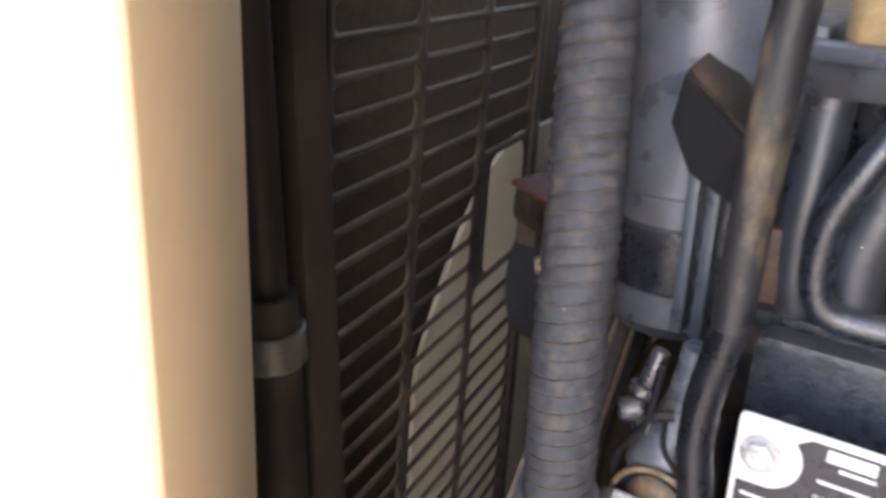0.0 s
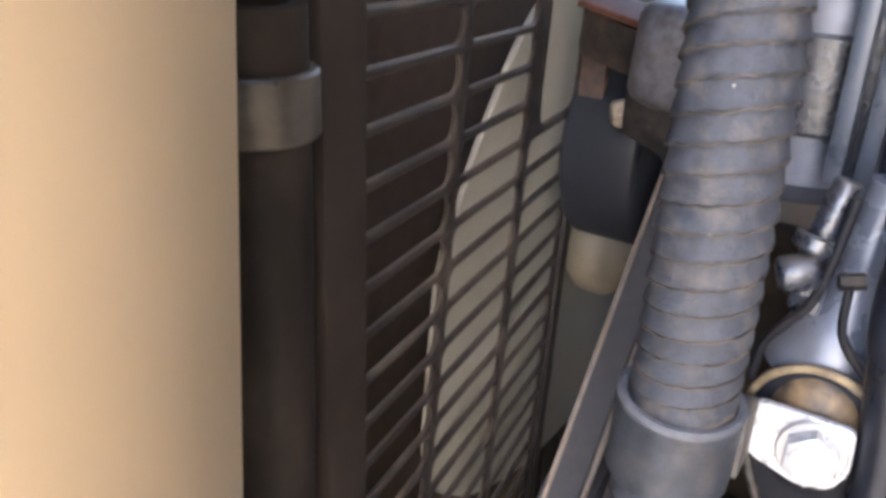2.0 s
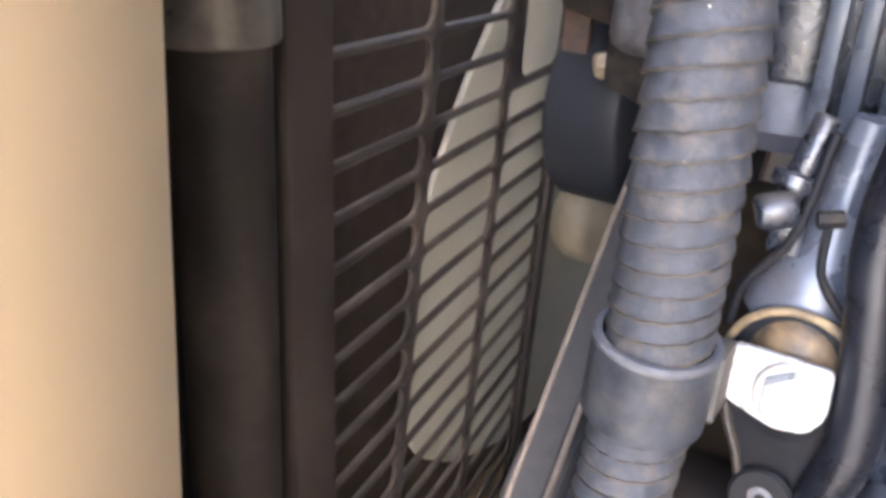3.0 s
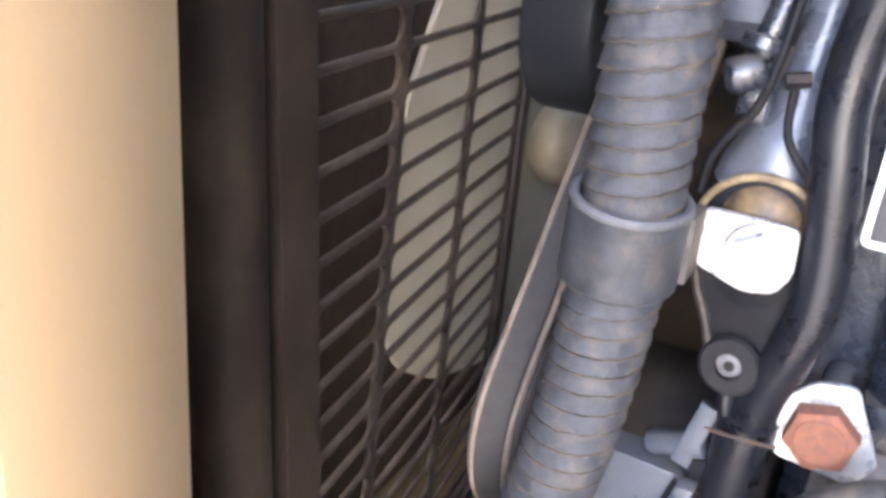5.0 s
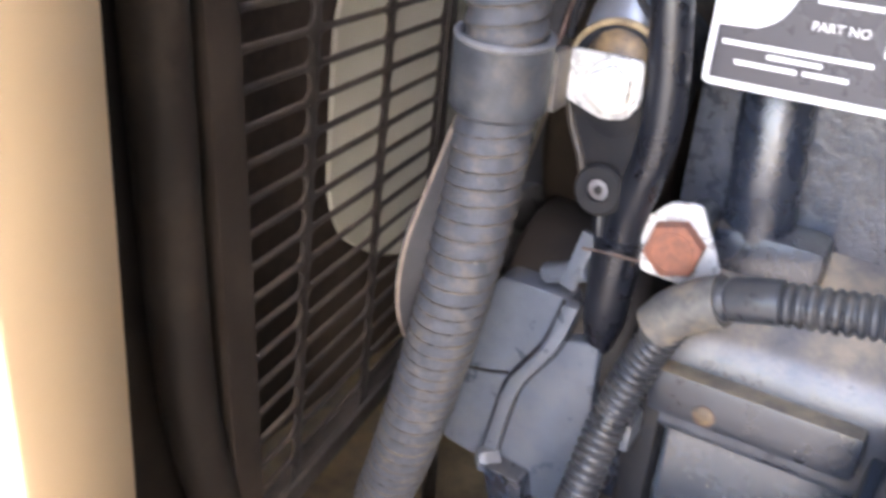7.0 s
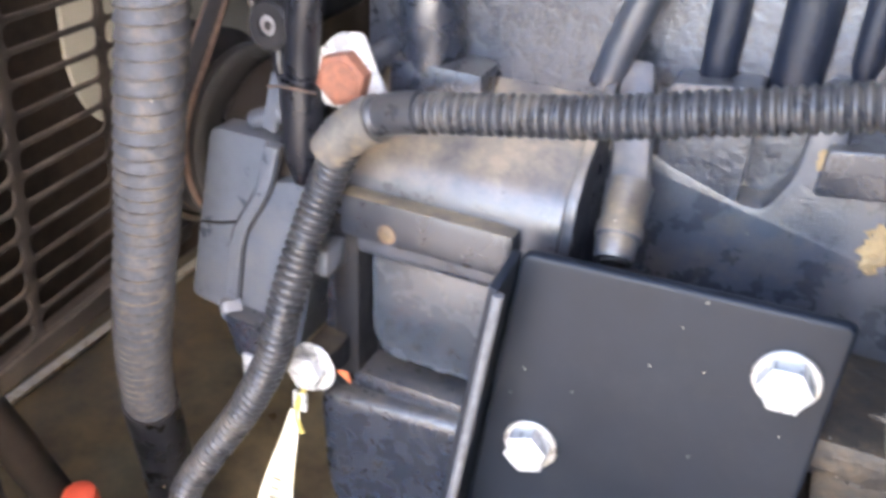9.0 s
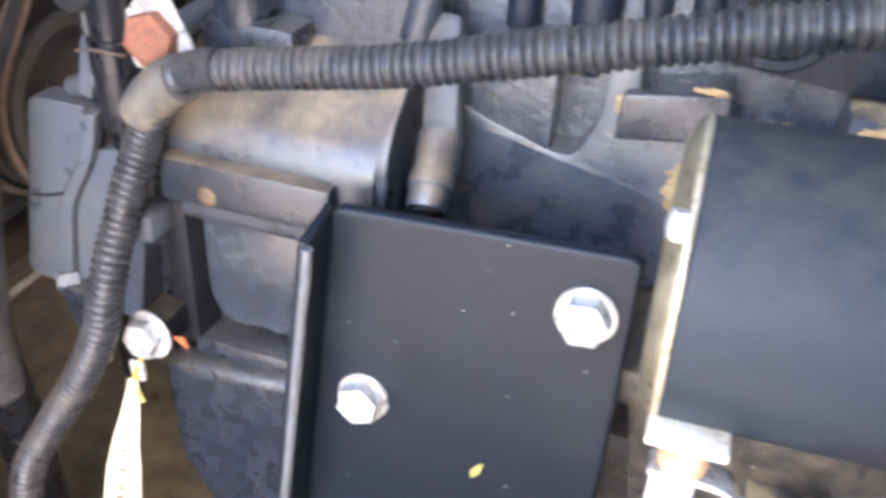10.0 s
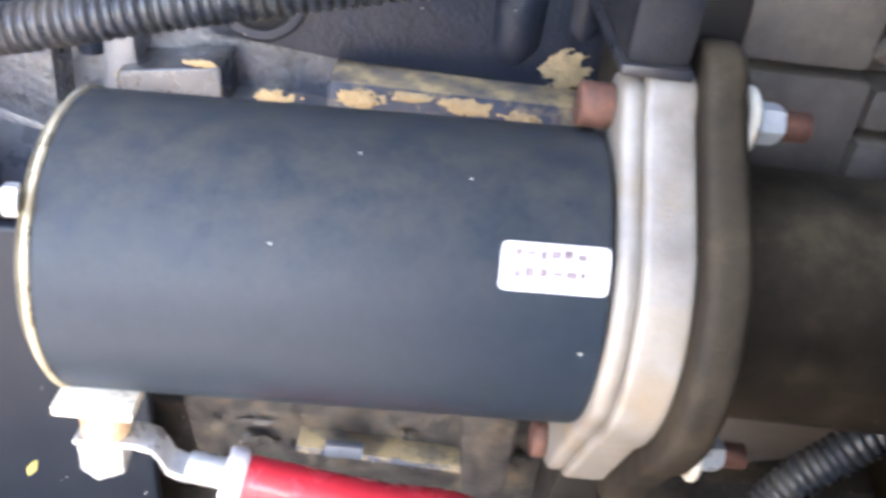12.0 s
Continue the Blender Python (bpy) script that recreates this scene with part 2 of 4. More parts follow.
def part(name, bm, material, parent=None, label="", smooth=True):
    """Links a bmesh, built in world places, as one mesh under a thing or a part (or at top level)."""
    me = bpy.data.meshes.new(name)
    if parent:
        bm.transform(Matrix.Translation(-origin(parent)))
    bm.normal_update()
    bm.to_mesh(me)
    bm.free()
    if smooth:
        me.polygons.foreach_set("use_smooth", [True] * len(me.polygons))
        me.set_sharp_from_angle(angle=radians(38))
    me.materials.append(M[material])
    ob = new(name, me)
    ob.parent = parent
    if label:
        ob["label"] = label
    return ob


def frame_from(axis, hint=(0, 0, 1)):
    a = Vector(axis).normalized()
    h = Vector(hint)
    if abs(a.dot(h)) > 0.98:
        h = Vector((1, 0, 0)) if abs(a.x) < 0.9 else Vector((0, 1, 0))
    u = h.cross(a).normalized()
    return u, a.cross(u), a


def soften(bm, width, segments=2, angle=25, geom=None):
    edges = [e for e in (geom or bm.edges) if len(e.link_faces) == 2 and e.calc_face_angle(0) > radians(angle)]
    if width and edges:
        bmesh.ops.bevel(bm, geom=edges, offset=width, segments=segments, affect="EDGES", profile=0.6, clamp_overlap=True)


def box(x0, x1, y0, y1, z0, z1, bevel=0.002, turn=None, bm=None):
    own = bmesh.new()
    bmesh.ops.create_cube(own, size=1.0)
    c = Vector(((x0 + x1) / 2, (y0 + y1) / 2, (z0 + z1) / 2))
    bmesh.ops.scale(own, vec=(x1 - x0, y1 - y0, z1 - z0), verts=own.verts)
    soften(own, bevel)
    if turn:
        own.transform(Euler([radians(a) for a in turn]).to_matrix().to_4x4())
    own.transform(Matrix.Translation(c))
    return merge(bm, own)


def merge(bm, own):
    if bm is None:
        return own
    me = bpy.data.meshes.new("scrap")
    own.to_mesh(me)
    own.free()
    bm.from_mesh(me)
    bpy.data.meshes.remove(me)
    return bm


def lathe(p0, p1, profile, seg=40, bm=None, start=0.0):
    """A turned body: profile rows (along 0..1, radius) round the axis p0-p1, closed at both ends."""
    own = bmesh.new()
    p0, p1 = Vector(p0), Vector(p1)
    u, v, a = frame_from(p1 - p0)
    rings = []
    for s, r in profile:
        c = p0.lerp(p1, s)
        rings.append([own.verts.new(c + r * (math.cos(start + k * math.tau / seg) * u + math.sin(start + k * math.tau / seg) * v)) for k in range(seg)])
    for r0, r1 in zip(rings, rings[1:]):
        for k in range(seg):
            own.faces.new((r0[k], r0[(k + 1) % seg], r1[(k + 1) % seg], r1[k]))
    own.faces.new(rings[0][::-1])
    own.faces.new(rings[-1])
    return merge(bm, own)


def rod(p0, p1, r, bevel=0.0015, seg=32, r1=None, bm=None):
    n = (Vector(p1) - Vector(p0)).length
    b = min(bevel / n, 0.3)
    r1 = r if r1 is None else r1
    return lathe(p0, p1, [(0, r - bevel), (b * 0.35, r - bevel * 0.35), (b, r), (1 - b, r1), (1 - b * 0.35, r1 - bevel * 0.35), (1, r1 - bevel)], seg, bm)


def ring(p0, p1, r_out, r_in, seg=40, bevel=0.0008, bm=None):
    """A ring or a length of pipe with an open bore."""
    own = bmesh.new()
    p0, p1 = Vector(p0), Vector(p1)
    u, v, a = frame_from(p1 - p0)
    n = (p1 - p0).length
    rows = [(0, r_in), (0, r_out - bevel), (bevel, r_out), (n - bevel, r_out), (n, r_out - bevel), (n, r_in)]
    rings = [[own.verts.new(p0 + a * s + r * (math.cos(k * math.tau / seg) * u + math.sin(k * math.tau / seg) * v)) for k in range(seg)] for s, r in rows]
    for i in range(len(rings)):
        r0, r1 = rings[i], rings[(i + 1) % len(rings)]
        for k in range(seg):
            own.faces.new((r0[k], r0[(k + 1) % seg], r1[(k + 1) % seg], r1[k]))
    return merge(bm, own)


def prism(outline, axis, lo, hi, bevel=0.0015, segments=2, bm=None):
    """An outline of pairs, extruded along x (pairs are y, z), y (x, z) or z (x, y)."""
    own = bmesh.new()
    put = {"x": lambda p, h: (h, p[0], p[1]), "y": lambda p, h: (p[0], h, p[1]), "z": lambda p, h: (p[0], p[1], h)}[axis]
    a = [own.verts.new(put(p, lo)) for p in outline]
    b = [own.verts.new(put(p, hi)) for p in outline]
    own.faces.new(a)
    own.faces.new(b[::-1])
    for k in range(len(a)):
        own.faces.new((a[k], b[k], b[(k + 1) % len(a)], a[(k + 1) % len(a)]))
    bmesh.ops.recalc_face_normals(own, faces=own.faces)
    soften(own, bevel, segments)
    return merge(bm, own)


def rounded(points, r, n=5):
    """An outline with its corners rounded."""
    out = []
    for k, p in enumerate(points):
        p, a, b = Vector(p), Vector(points[k - 1]), Vector(points[(k + 1) % len(points)])
        d = min(r, (a - p).length * 0.48, (b - p).length * 0.48)
        s, e = p + (a - p).normalized() * d, p + (b - p).normalized() * d
        for i in range(n + 1):
            t = i / n
            out.append(tuple((1 - t) ** 2 * s + 2 * t * (1 - t) * p + t * t * e))
    return out


def arc(cx, cz, r, a0, a1, n=12):
    return [(cx + r * math.cos(radians(a0 + (a1 - a0) * k / n)), cz + r * math.sin(radians(a0 + (a1 - a0) * k / n))) for k in range(n + 1)]


def smooth_path(points, step):
    """A Catmull-Rom curve through the points, sampled at even steps."""
    p = [Vector(q) for q in points]
    p = [2 * p[0] - p[1], *p, 2 * p[-1] - p[-2]]
    fine = []
    for k in range(1, len(p) - 2):
        for i in range(40):
            t = i / 40
            a, b, c, d = p[k - 1 : k + 3]
            fine.append(0.5 * (2 * b + (c - a) * t + (2 * a - 5 * b + 4 * c - d) * t * t + (3 * b - a - 3 * c + d) * t**3))
    fine.append(p[-2])
    at = [0.0]
    for a, b in zip(fine, fine[1:]):
        at.append(at[-1] + (b - a).length)
    count = max(2, int(at[-1] / step))
    out, k = [], 0
    for i in range(count + 1):
        s = at[-1] * i / count
        while k < len(at) - 2 and at[k + 1] < s:
            k += 1
        out.append(fine[k].lerp(fine[k + 1], (s - at[k]) / max(at[k + 1] - at[k], 1e-9)))
    return out


def sweep(points, radius, seg=24, step=0.004, shape=None, bm=None):
    """A round body along a curve. shape(s, angle) gives the factor on the radius, s in metres along it."""
    own = bmesh.new()
    path = smooth_path(points, step)
    tangents = [(path[min(i + 1, len(path) - 1)] - path[max(i - 1, 0)]).normalized() for i in range(len(path))]
    u = frame_from(tangents[0])[0]
    rings, s = [], 0.0
    for i, (c, a) in enumerate(zip(path, tangents)):
        u = (u - a * u.dot(a)).normalized()
        v = a.cross(u)
        s += (c - path[i - 1]).length if i else 0
        row = []
        for k in range(seg):
            w = k * math.tau / seg
            r = radius * (shape(s, w) if shape else 1.0)
            row.append(own.verts.new(c + r * (math.cos(w) * u + math.sin(w) * v)))
        rings.append(row)
    for r0, r1 in zip(rings, rings[1:]):
        for k in range(seg):
            own.faces.new((r0[k], r0[(k + 1) % seg], r1[(k + 1) % seg], r1[k]))
    own.faces.new(rings[0][::-1])
    own.faces.new(rings[-1])
    return merge(bm, own)


def ribbed(pitch, depth):
    return lambda s, w: 1 - depth * (0.5 + 0.5 * math.cos(math.tau * s / pitch)) ** 2


def bolt(parent, at, axis, head_r, head_h, washer_r=0.0, material="zinc", washer_material=None, turn=0.2, name="bolt", stem=0.0):
    """A hexagon head on its washer; axis points out of the surface, at is the foot of the washer."""
    at, a = Vector(at), Vector(axis).normalized()
    t = 0.0022 if washer_r else 0.0
    head = lathe(at + a * t, at + a * (t + head_h), [(0, head_r), (0.72, head_r), (0.9, head_r * 0.96), (1, head_r * 0.82)], 6, start=turn)
    soften(head, 0.0005, 1)
    lathe(at + a * (t + head_h * 0.98), at + a * (t + head_h * 1.06), [(0, head_r * 0.72), (1, head_r * 0.66)], 20, head)
    if stem:
        rod(at - a * stem, at + a * 0.001, head_r * 0.55, 0.0005, 16, bm=head)
    ob = part(name, head, material, parent)
    if washer_r:
        part("washer", ring(at, at + a * t, washer_r, head_r * 0.45, 32, 0.0006), washer_material or material, ob)
    return ob


def poly_solid(corners, depth, bevel=0.001):
    """A flat plate from corners in space, given its depth along its normal."""
    own = bmesh.new()
    v = [Vector(c) for c in corners]
    nrm = (v[1] - v[0]).cross(v[2] - v[0]).normalized()
    a = [own.verts.new(c) for c in v]
    b = [own.verts.new(c + nrm * depth) for c in v]
    own.faces.new(a)
    own.faces.new(b[::-1])
    for k in range(len(a)):
        own.faces.new((a[k], b[k], b[(k + 1) % len(a)], a[(k + 1) % len(a)]))
    bmesh.ops.recalc_face_normals(own, faces=own.faces)
    soften(own, bevel)
    return own


# ---- the shell round the engine ----
def setting(name, bm, material, label, category):
    ob = part(name, bm, material)
    return tagged(ob, label, category, kind="structure")


ground = bmesh.new()
bmesh.ops.create_grid(ground, x_segments=2, y_segments=2, size=400)
setting("ground", ground, "ground", "dry grey sunlit ground outside the enclosure", "ground")
setting("floor", box(-0.80, 1.20, 0.10, 1.05, 0.10, 0.14, 0.003), "soil", "oily brown floor pan under the engine", "floor")
setting("sun_streak_strip", box(-0.5570, -0.5440, 0.30, 1.045, 0.140, 0.1455, 0.001), "cream_bright", "pale strip painted for the streak of sunlight along the floor pan", "trim")
back_sheet = box(-0.80, 1.20, 1.05, 1.07, 0.10, 0.90, 0.003)
box(-0.80, -0.70, 1.05, 1.07, 0.90, 1.95, 0.003, bm=back_sheet)
box(-0.25, 1.20, 1.05, 1.07, 0.90, 1.95, 0.003, bm=back_sheet)
setting("wall_back", back_sheet, "shell", "painted back wall of the engine enclosure with an unseen gap added to let light in", "wall")
setting("wall_radiator_end", box(-0.804, -0.80, 0.10, 1.07, 0.3165, 1.95, 0.001), "shell", "painted end wall of the engine enclosure", "wall")
setting("wall_radiator_end_lower", box(-0.804, -0.80, 0.10, 1.07, 0.10, 0.310, 0.001), "shell", "lower sheet of the end wall, below a slot added to let sunlight in", "wall")
setting("wall_front", box(0.38, 1.22, 0.080, 0.10, 0.30, 1.95, 0.004), "beige", "unseen beige painted sheet beside the service opening, added to block light", "wall")
setting("wall_front_dimmer", box(0.372, 1.198, 0.102, 0.125, 0.30, 1.948, 0.004), "foam", "unseen black foam lining added inside the front sheet to cut light", "wall")
setting("wall_far_end", box(1.20, 1.22, 0.10, 1.07, 0.10, 1.95, 0.003), "foam", "unseen end wall of the engine enclosure, black-lined to cut bounce light", "wall")
setting("ceiling", box(-0.05, 1.22, 0.10, 1.07, 1.95, 1.97, 0.003), "foam", "unseen sheet roof of the engine enclosure, dark-lined to hold back top light", "ceiling")
setting("ceiling_radiator_end", box(-0.82, -0.47, 0.10, 1.07, 1.95, 1.97, 0.003), "shell", "painted sheet roof beside an unseen gap added for top light", "ceiling")
setting("sill", box(-0.17, 1.22, 0.080, 0.10, 0.0, 0.30, 0.004), "beige", "beige painted sheet sill below the service opening", "sill")

setting("unseen_door_1", box(0.40, 0.43, -0.50, 0.078, 0.15, 1.95, 0.004), "shell", "unseen painted door added to shade the opening from the right", "door")

# beige corner post: outer skin, rounded corner, flange into the opening
post = thing("corner_post", (-0.16, 0.11, 0.0), "beige painted sheet corner post of the service opening, sunlit outside", "post", kind="structure")
skin = [(-0.806, 0.0945), *[(x, y) for x, y in arc(-0.1555, 0.0995, 0.005, -90, -20, 6)], (-0.1655, 0.1420), (-0.1685, 0.1420), (-0.1540, 0.1035), (-0.1570, 0.0985), (-0.806, 0.0985)]
LEAN_P = Matrix.Translation((0, 0, 0.85)) @ Matrix.Shear("XY", 4, (0, 0.060)) @ Matrix.Translation((0, 0, -0.85))
skin_sheet = prism(skin, "z", 0.0, 1.95, 0.0006, 1)
skin_sheet.transform(LEAN_P)
part("skin", skin_sheet, "beige", post)
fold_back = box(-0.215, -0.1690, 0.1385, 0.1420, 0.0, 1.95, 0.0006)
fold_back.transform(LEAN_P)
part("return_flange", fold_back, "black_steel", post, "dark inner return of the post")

# ---- grille side ----
LEAN_G, SKEW_G, SLOPE_G = 0.112, -0.1654, -0.060


def grille_point(y, z, out=0.0):
    yy = y + LEAN_G * (z - 0.755)
    return (-0.2376 + SKEW_G * (yy - 0.30) + out, yy, z + SLOPE_G * (y - 0.31))


def slotted_sheet(columns, rows, slot, big):
    """A pressed sheet with rounded slots: each cell is a ring of faces round its slot, with real thickness."""
    own = bmesh.new()
    t = 0.0022

    def cell(y0, y1, z0, z1, my, mz, r, extra=0.0):
        hole = rounded([(y0 + my + extra, z0 + mz), (y1 - my, z0 + mz), (y1 - my, z1 - mz), (y0 + my + extra, z1 - mz)], r, 5)
        rect = [(y0, z0), (y1, z0), (y1, z1), (y0, z1)]
        # front edge of each slot is rolled inward
        loops = []
        for d, grow in ((0.0, 0.0009), (-0.0008, 0.0), (-t, 0.0)):
            cy, cz = (y0 + y1) / 2, (z0 + z1) / 2
            loops.append([own.verts.new(grille_point(y + math.copysign(grow, y - cy), z + math.copysign(grow, z - cz), d)) for y, z in hole])
        for a, b in zip(loops, loops[1:]):
            for k in range(len(a)):
                own.faces.new((a[k], a[(k + 1) % len(a)], b[(k + 1) % len(a)], b[k]))
        for loop, d in ((loops[0], 0.0), (loops[-1], -t)):
            corner = [own.verts.new(grille_point(*p, d)) for p in rect]
            n = len(loop) // 4
            for q in range(4):
                for k in range(n - 1):
                    own.faces.new((loop[q * n + k], loop[q * n + k + 1], corner[q]))
                own.faces.new((loop[q * n + n - 1], loop[(q * n + n) % len(loop)], corner[(q + 1) % 4], corner[q]))

    for c, (y0, y1) in enumerate(columns):
        for z0, z1 in rows:
            if c == 2 and big[0] - 1e-4 < z0 < big[1] - 1e-4:
                continue
            # the first column starts at the upright side rail
            start = max(y0, 0.2445 - LEAN_G * ((z0 + z1) / 2 - 0.755)) if c == 0 else y0
            cell(start, y1, z0, z1, *slot)
    cell(*columns[2], *big, 0.004, 0.003, 0.012, 0.012)
    bmesh.ops.remove_doubles(own, verts=own.verts, dist=1e-5)
    bmesh.ops.recalc_face_normals(own, faces=own.faces)
    return own


PITCH = 0.0165
ROWS_G = [(0.6258 + PITCH * k, 0.6258 + PITCH * (k + 1)) for k in range(-10, 26)]
BIG = (ROWS_G[19][0], ROWS_G[23][1])
grille = thing("radiator_grille", (-0.246, 0.35, 0.44), "black pressed steel radiator grille with rounded slots", "grille")
part("slotted_panel", slotted_sheet([(0.2330, 0.3170), (0.3170, 0.4005), (0.4005, 0.4840)], ROWS_G, (0.0040, 0.0017, 0.0058), BIG), "grille", grille)


def grille_bar(y0, y1, z0, z1, lo, hi):
    c = [grille_point(y, z, o) for o in (lo, hi) for y, z in ((y0, z0), (y1, z0), (y1, z1), (y0, z1))]
    own = bmesh.new()
    v = [own.verts.new(p) for p in c]
    for f in ((0, 1, 2, 3), (7, 6, 5, 4), (0, 4, 5, 1), (1, 5, 6, 2), (2, 6, 7, 3), (3, 7, 4, 0)):
        own.faces.new([v[k] for k in f])
    bmesh.ops.recalc_face_normals(own, faces=own.faces)
    soften(own, 0.001)
    return own


part("edge_rail", grille_bar(0.4835, 0.4960, 0.455, 1.056, -0.0030, 0.0025), "grille", grille)
part("side_rail", box(-0.2420, -0.2255, 0.2285, 0.2475, 0.45, 1.06, 0.002), "black_steel", grille)
part("bottom_rail", grille_bar(0.2475, 0.4835, 0.449, 0.4618, -0.010, 0.003), "grille", grille)

upright = thing("frame_upright", (-0.26, 0.20, 0.14), "black painted steel upright beside the grille", "upright")
part("upright_web", box(-0.290, -0.255, 0.165, 0.235, 0.14, 1.44, 0.003), "black_steel", upright)
part("upright_lip", box(-0.262, -0.2425, 0.226, 0.2420, 0.14, 1.44, 0.003), "black_steel", upright)

drain = thing("drain_pipe", (-0.228, 0.208, 0.14), "dark rubber drain pipe with a dull steel band clamp", "pipe")
part("upper_pipe", rod((-0.228, 0.208, 0.845), (-0.228, 0.208, 1.44), 0.0088, 0.001, 24), "black_steel", drain, "thinner dusty steel pipe")
part("pipe", sweep([(-0.228, 0.208, 0.852), (-0.228, 0.208, 0.84), (-0.228, 0.208, 0.80), (-0.229, 0.206, 0.62), (-0.233, 0.213, 0.54), (-0.239, 0.235, 0.46), (-0.246, 0.262, 0.38), (-0.255, 0.29, 0.28), (-0.26, 0.30, 0.142)], 0.0125, 28, 0.008), "pipe", drain)
part("band_clamp", ring((-0.228, 0.208, 0.8215), (-0.228, 0.208, 0.8375), 0.0150, 0.0127, 48), "band", drain, "dull steel band")

core = thing("radiator_core", (-0.40, 0.5, 0.14), "dark dusty radiator core behind the grille", "radiator")
part("core_block", box(-0.46, -0.40, 0.24, 0.90, 0.30, 1.30, 0.003), "core", core)
part("tank", box(-0.46, -0.40, 0.24, 0.90, 1.30, 1.38, 0.01), "black_steel", core)
for side in (0.262, 0.86):
    part("foot", box(-0.45, -0.41, side, side + 0.03, 0.14, 0.30, 0.002), "black_steel", core)

shroud = thing("fan_shroud", (-0.30, 0.55, 0.14), "pale grey fan shroud sheet behind the grille", "shroud")
sh = rounded([(0.400, 0.575), (0.412, 0.540), (0.460, 0.505), (0.53, 0.482), (0.80, 0.470), (0.80, 0.830), (0.525, 0.830), (0.482, 0.800), (0.446, 0.755), (0.408, 0.690)], 0.02, 4)
part("shroud_sheet", prism(sh, "x", -0.306, -0.302, 0.001, 1), "pale", shroud)
for yy in (0.56, 0.76):
    part("leg", box(-0.312, -0.3065, yy, yy + 0.02, 0.14, 0.60, 0.001), "black_steel", shroud)

# ---- large wrapped hose and what holds it ----
HOSE = [(-0.170, 0.372, 1.02), (-0.160, 0.350, 0.93), (-0.151, 0.331, 0.86), (-0.148, 0.321, 0.82), (-0.1465, 0.317, 0.78), (-0.1465, 0.317, 0.74), (-0.148, 0.319, 0.70), (-0.151, 0.319, 0.66), (-0.1555, 0.3155, 0.62), (-0.163, 0.3155, 0.58), (-0.173, 0.3185, 0.54), (-0.183, 0.3195, 0.50), (-0.196, 0.326, 0.46), (-0.211, 0.336, 0.42), (-0.226, 0.35, 0.36), (-0.24, 0.37, 0.27), (-0.25, 0.38, 0.142)]
hose = thing("wrapped_hose", HOSE[-1], "thick dusty grey hose bound with overlapping spiral wrap", "hose")


WRAP = 0.0082


def wrap(s, w):
    f = (s / WRAP - 2 * w / math.tau + 0.12 * math.sin(s * 41)) % 1.0
    return 0.935 + 0.095 * f if f < 0.88 else 0.935 + 0.0836 - 0.0836 * (f - 0.88) / 0.12


part("hose_body", sweep(HOSE, 0.0175, 48, 0.0011, wrap), "hose", hose)


def wrap_edge(points, radius, lane):
    """The raised, dust-catching edge of the wrap, its shadow line put into the colour: a fine cord that follows the
    same spiral.
    """
    path = smooth_path(points, 0.0011)
    tangents = [(path[min(i + 1, len(path) - 1)] - path[max(i - 1, 0)]).normalized() for i in range(len(path))]
    u, s = frame_from(tangents[0])[0], 0.0
    frames = []
    for i, (c, a) in enumerate(zip(path, tangents)):
        u = (u - a * u.dot(a)).normalized()
        s += (c - path[i - 1]).length if i else 0
        frames.append((s, c, u.copy(), a.cross(u)))
    own, prev = bmesh.new(), None
    k, s, step = 0, 0.0, math.tau / 30
    w = 0.0
    while True:
        turn = WRAP * (0.87 + lane + 2 * w / math.tau)
        s = turn - 0.12 * WRAP * math.sin(turn * 41)
        while k < len(frames) - 1 and frames[k][0] < s:
            k += 1
        if k >= len(frames) - 1:
            break
        _, c, u, v = frames[k]
        r = radius * (1.006 + 0.003 * noise.noise(Vector((s * 90, w, 0))))
        t = 0.00042 * (1 + 0.8 * noise.noise(Vector((s * 60, w * 0.7, 5))))
        d, a = math.cos(w) * u + math.sin(w) * v, u.cross(v)
        row = [own.verts.new(c + d * (r + p) + a * q) for p, q in ((-t, -t), (t, -t * 0.3), (t, t * 0.7), (-t, t))]
        if prev:
            for i in range(4):
                own.faces.new((prev[i], prev[(i + 1) % 4], row[(i + 1) % 4], row[i]))
        prev = row
        w += step
    bmesh.ops.recalc_face_normals(own, faces=own.faces)
    return own


for lane in (0, 1):
    part("wrap_edge", wrap_edge(HOSE, 0.0175, lane), "wrap_edge", hose, "dusty raised edge of the spiral wrap with its shadow line painted in")

part("end_sleeve", sweep([(-0.2235, 0.347, 0.370), (-0.226, 0.35, 0.36), (-0.24, 0.37, 0.27), (-0.25, 0.38, 0.1425)], 0.0190, 36, 0.008), "tube", hose, "black end sleeve")

clip = thing("hose_clip", (-0.147, 0.318, 0.70), "rubber-lined pipe clip with a bright zinc tab round the hose", "clip")
part("rubber_collar", ring((-0.1472, 0.318, 0.7205), (-0.1489, 0.3193, 0.6890), 0.0212, 0.0182, 48, 0.0016), "rubber", clip)
tab = rounded([(-0.1275, 0.7150), (-0.0945, 0.7145), (-0.0935, 0.697), (-0.0985, 0.6885), (-0.1095, 0.6865), (-0.1275, 0.6925)], 0.003, 3)
part("tab", prism(tab, "y", 0.3415, 0.3445, 0.0005, 1), "zinc", clip, "bright zinc tab")
part("collar_lip", ring((-0.1471, 0.318, 0.7222), (-0.1473, 0.3182, 0.7188), 0.0216, 0.0186, 48, 0.0012), "lip", clip, "worn pale lip")
part("tab_neck", box(-0.1335, -0.1265, 0.328, 0.3440, 0.689, 0.7145, 0.001), "clip_rubber", clip)
bolt(clip, (-0.1065, 0.3415, 0.7020), (0.12, -1, 0.1), 0.0098, 0.0075, 0.0118, "zinc", "zinc_dull", turn=0.5)
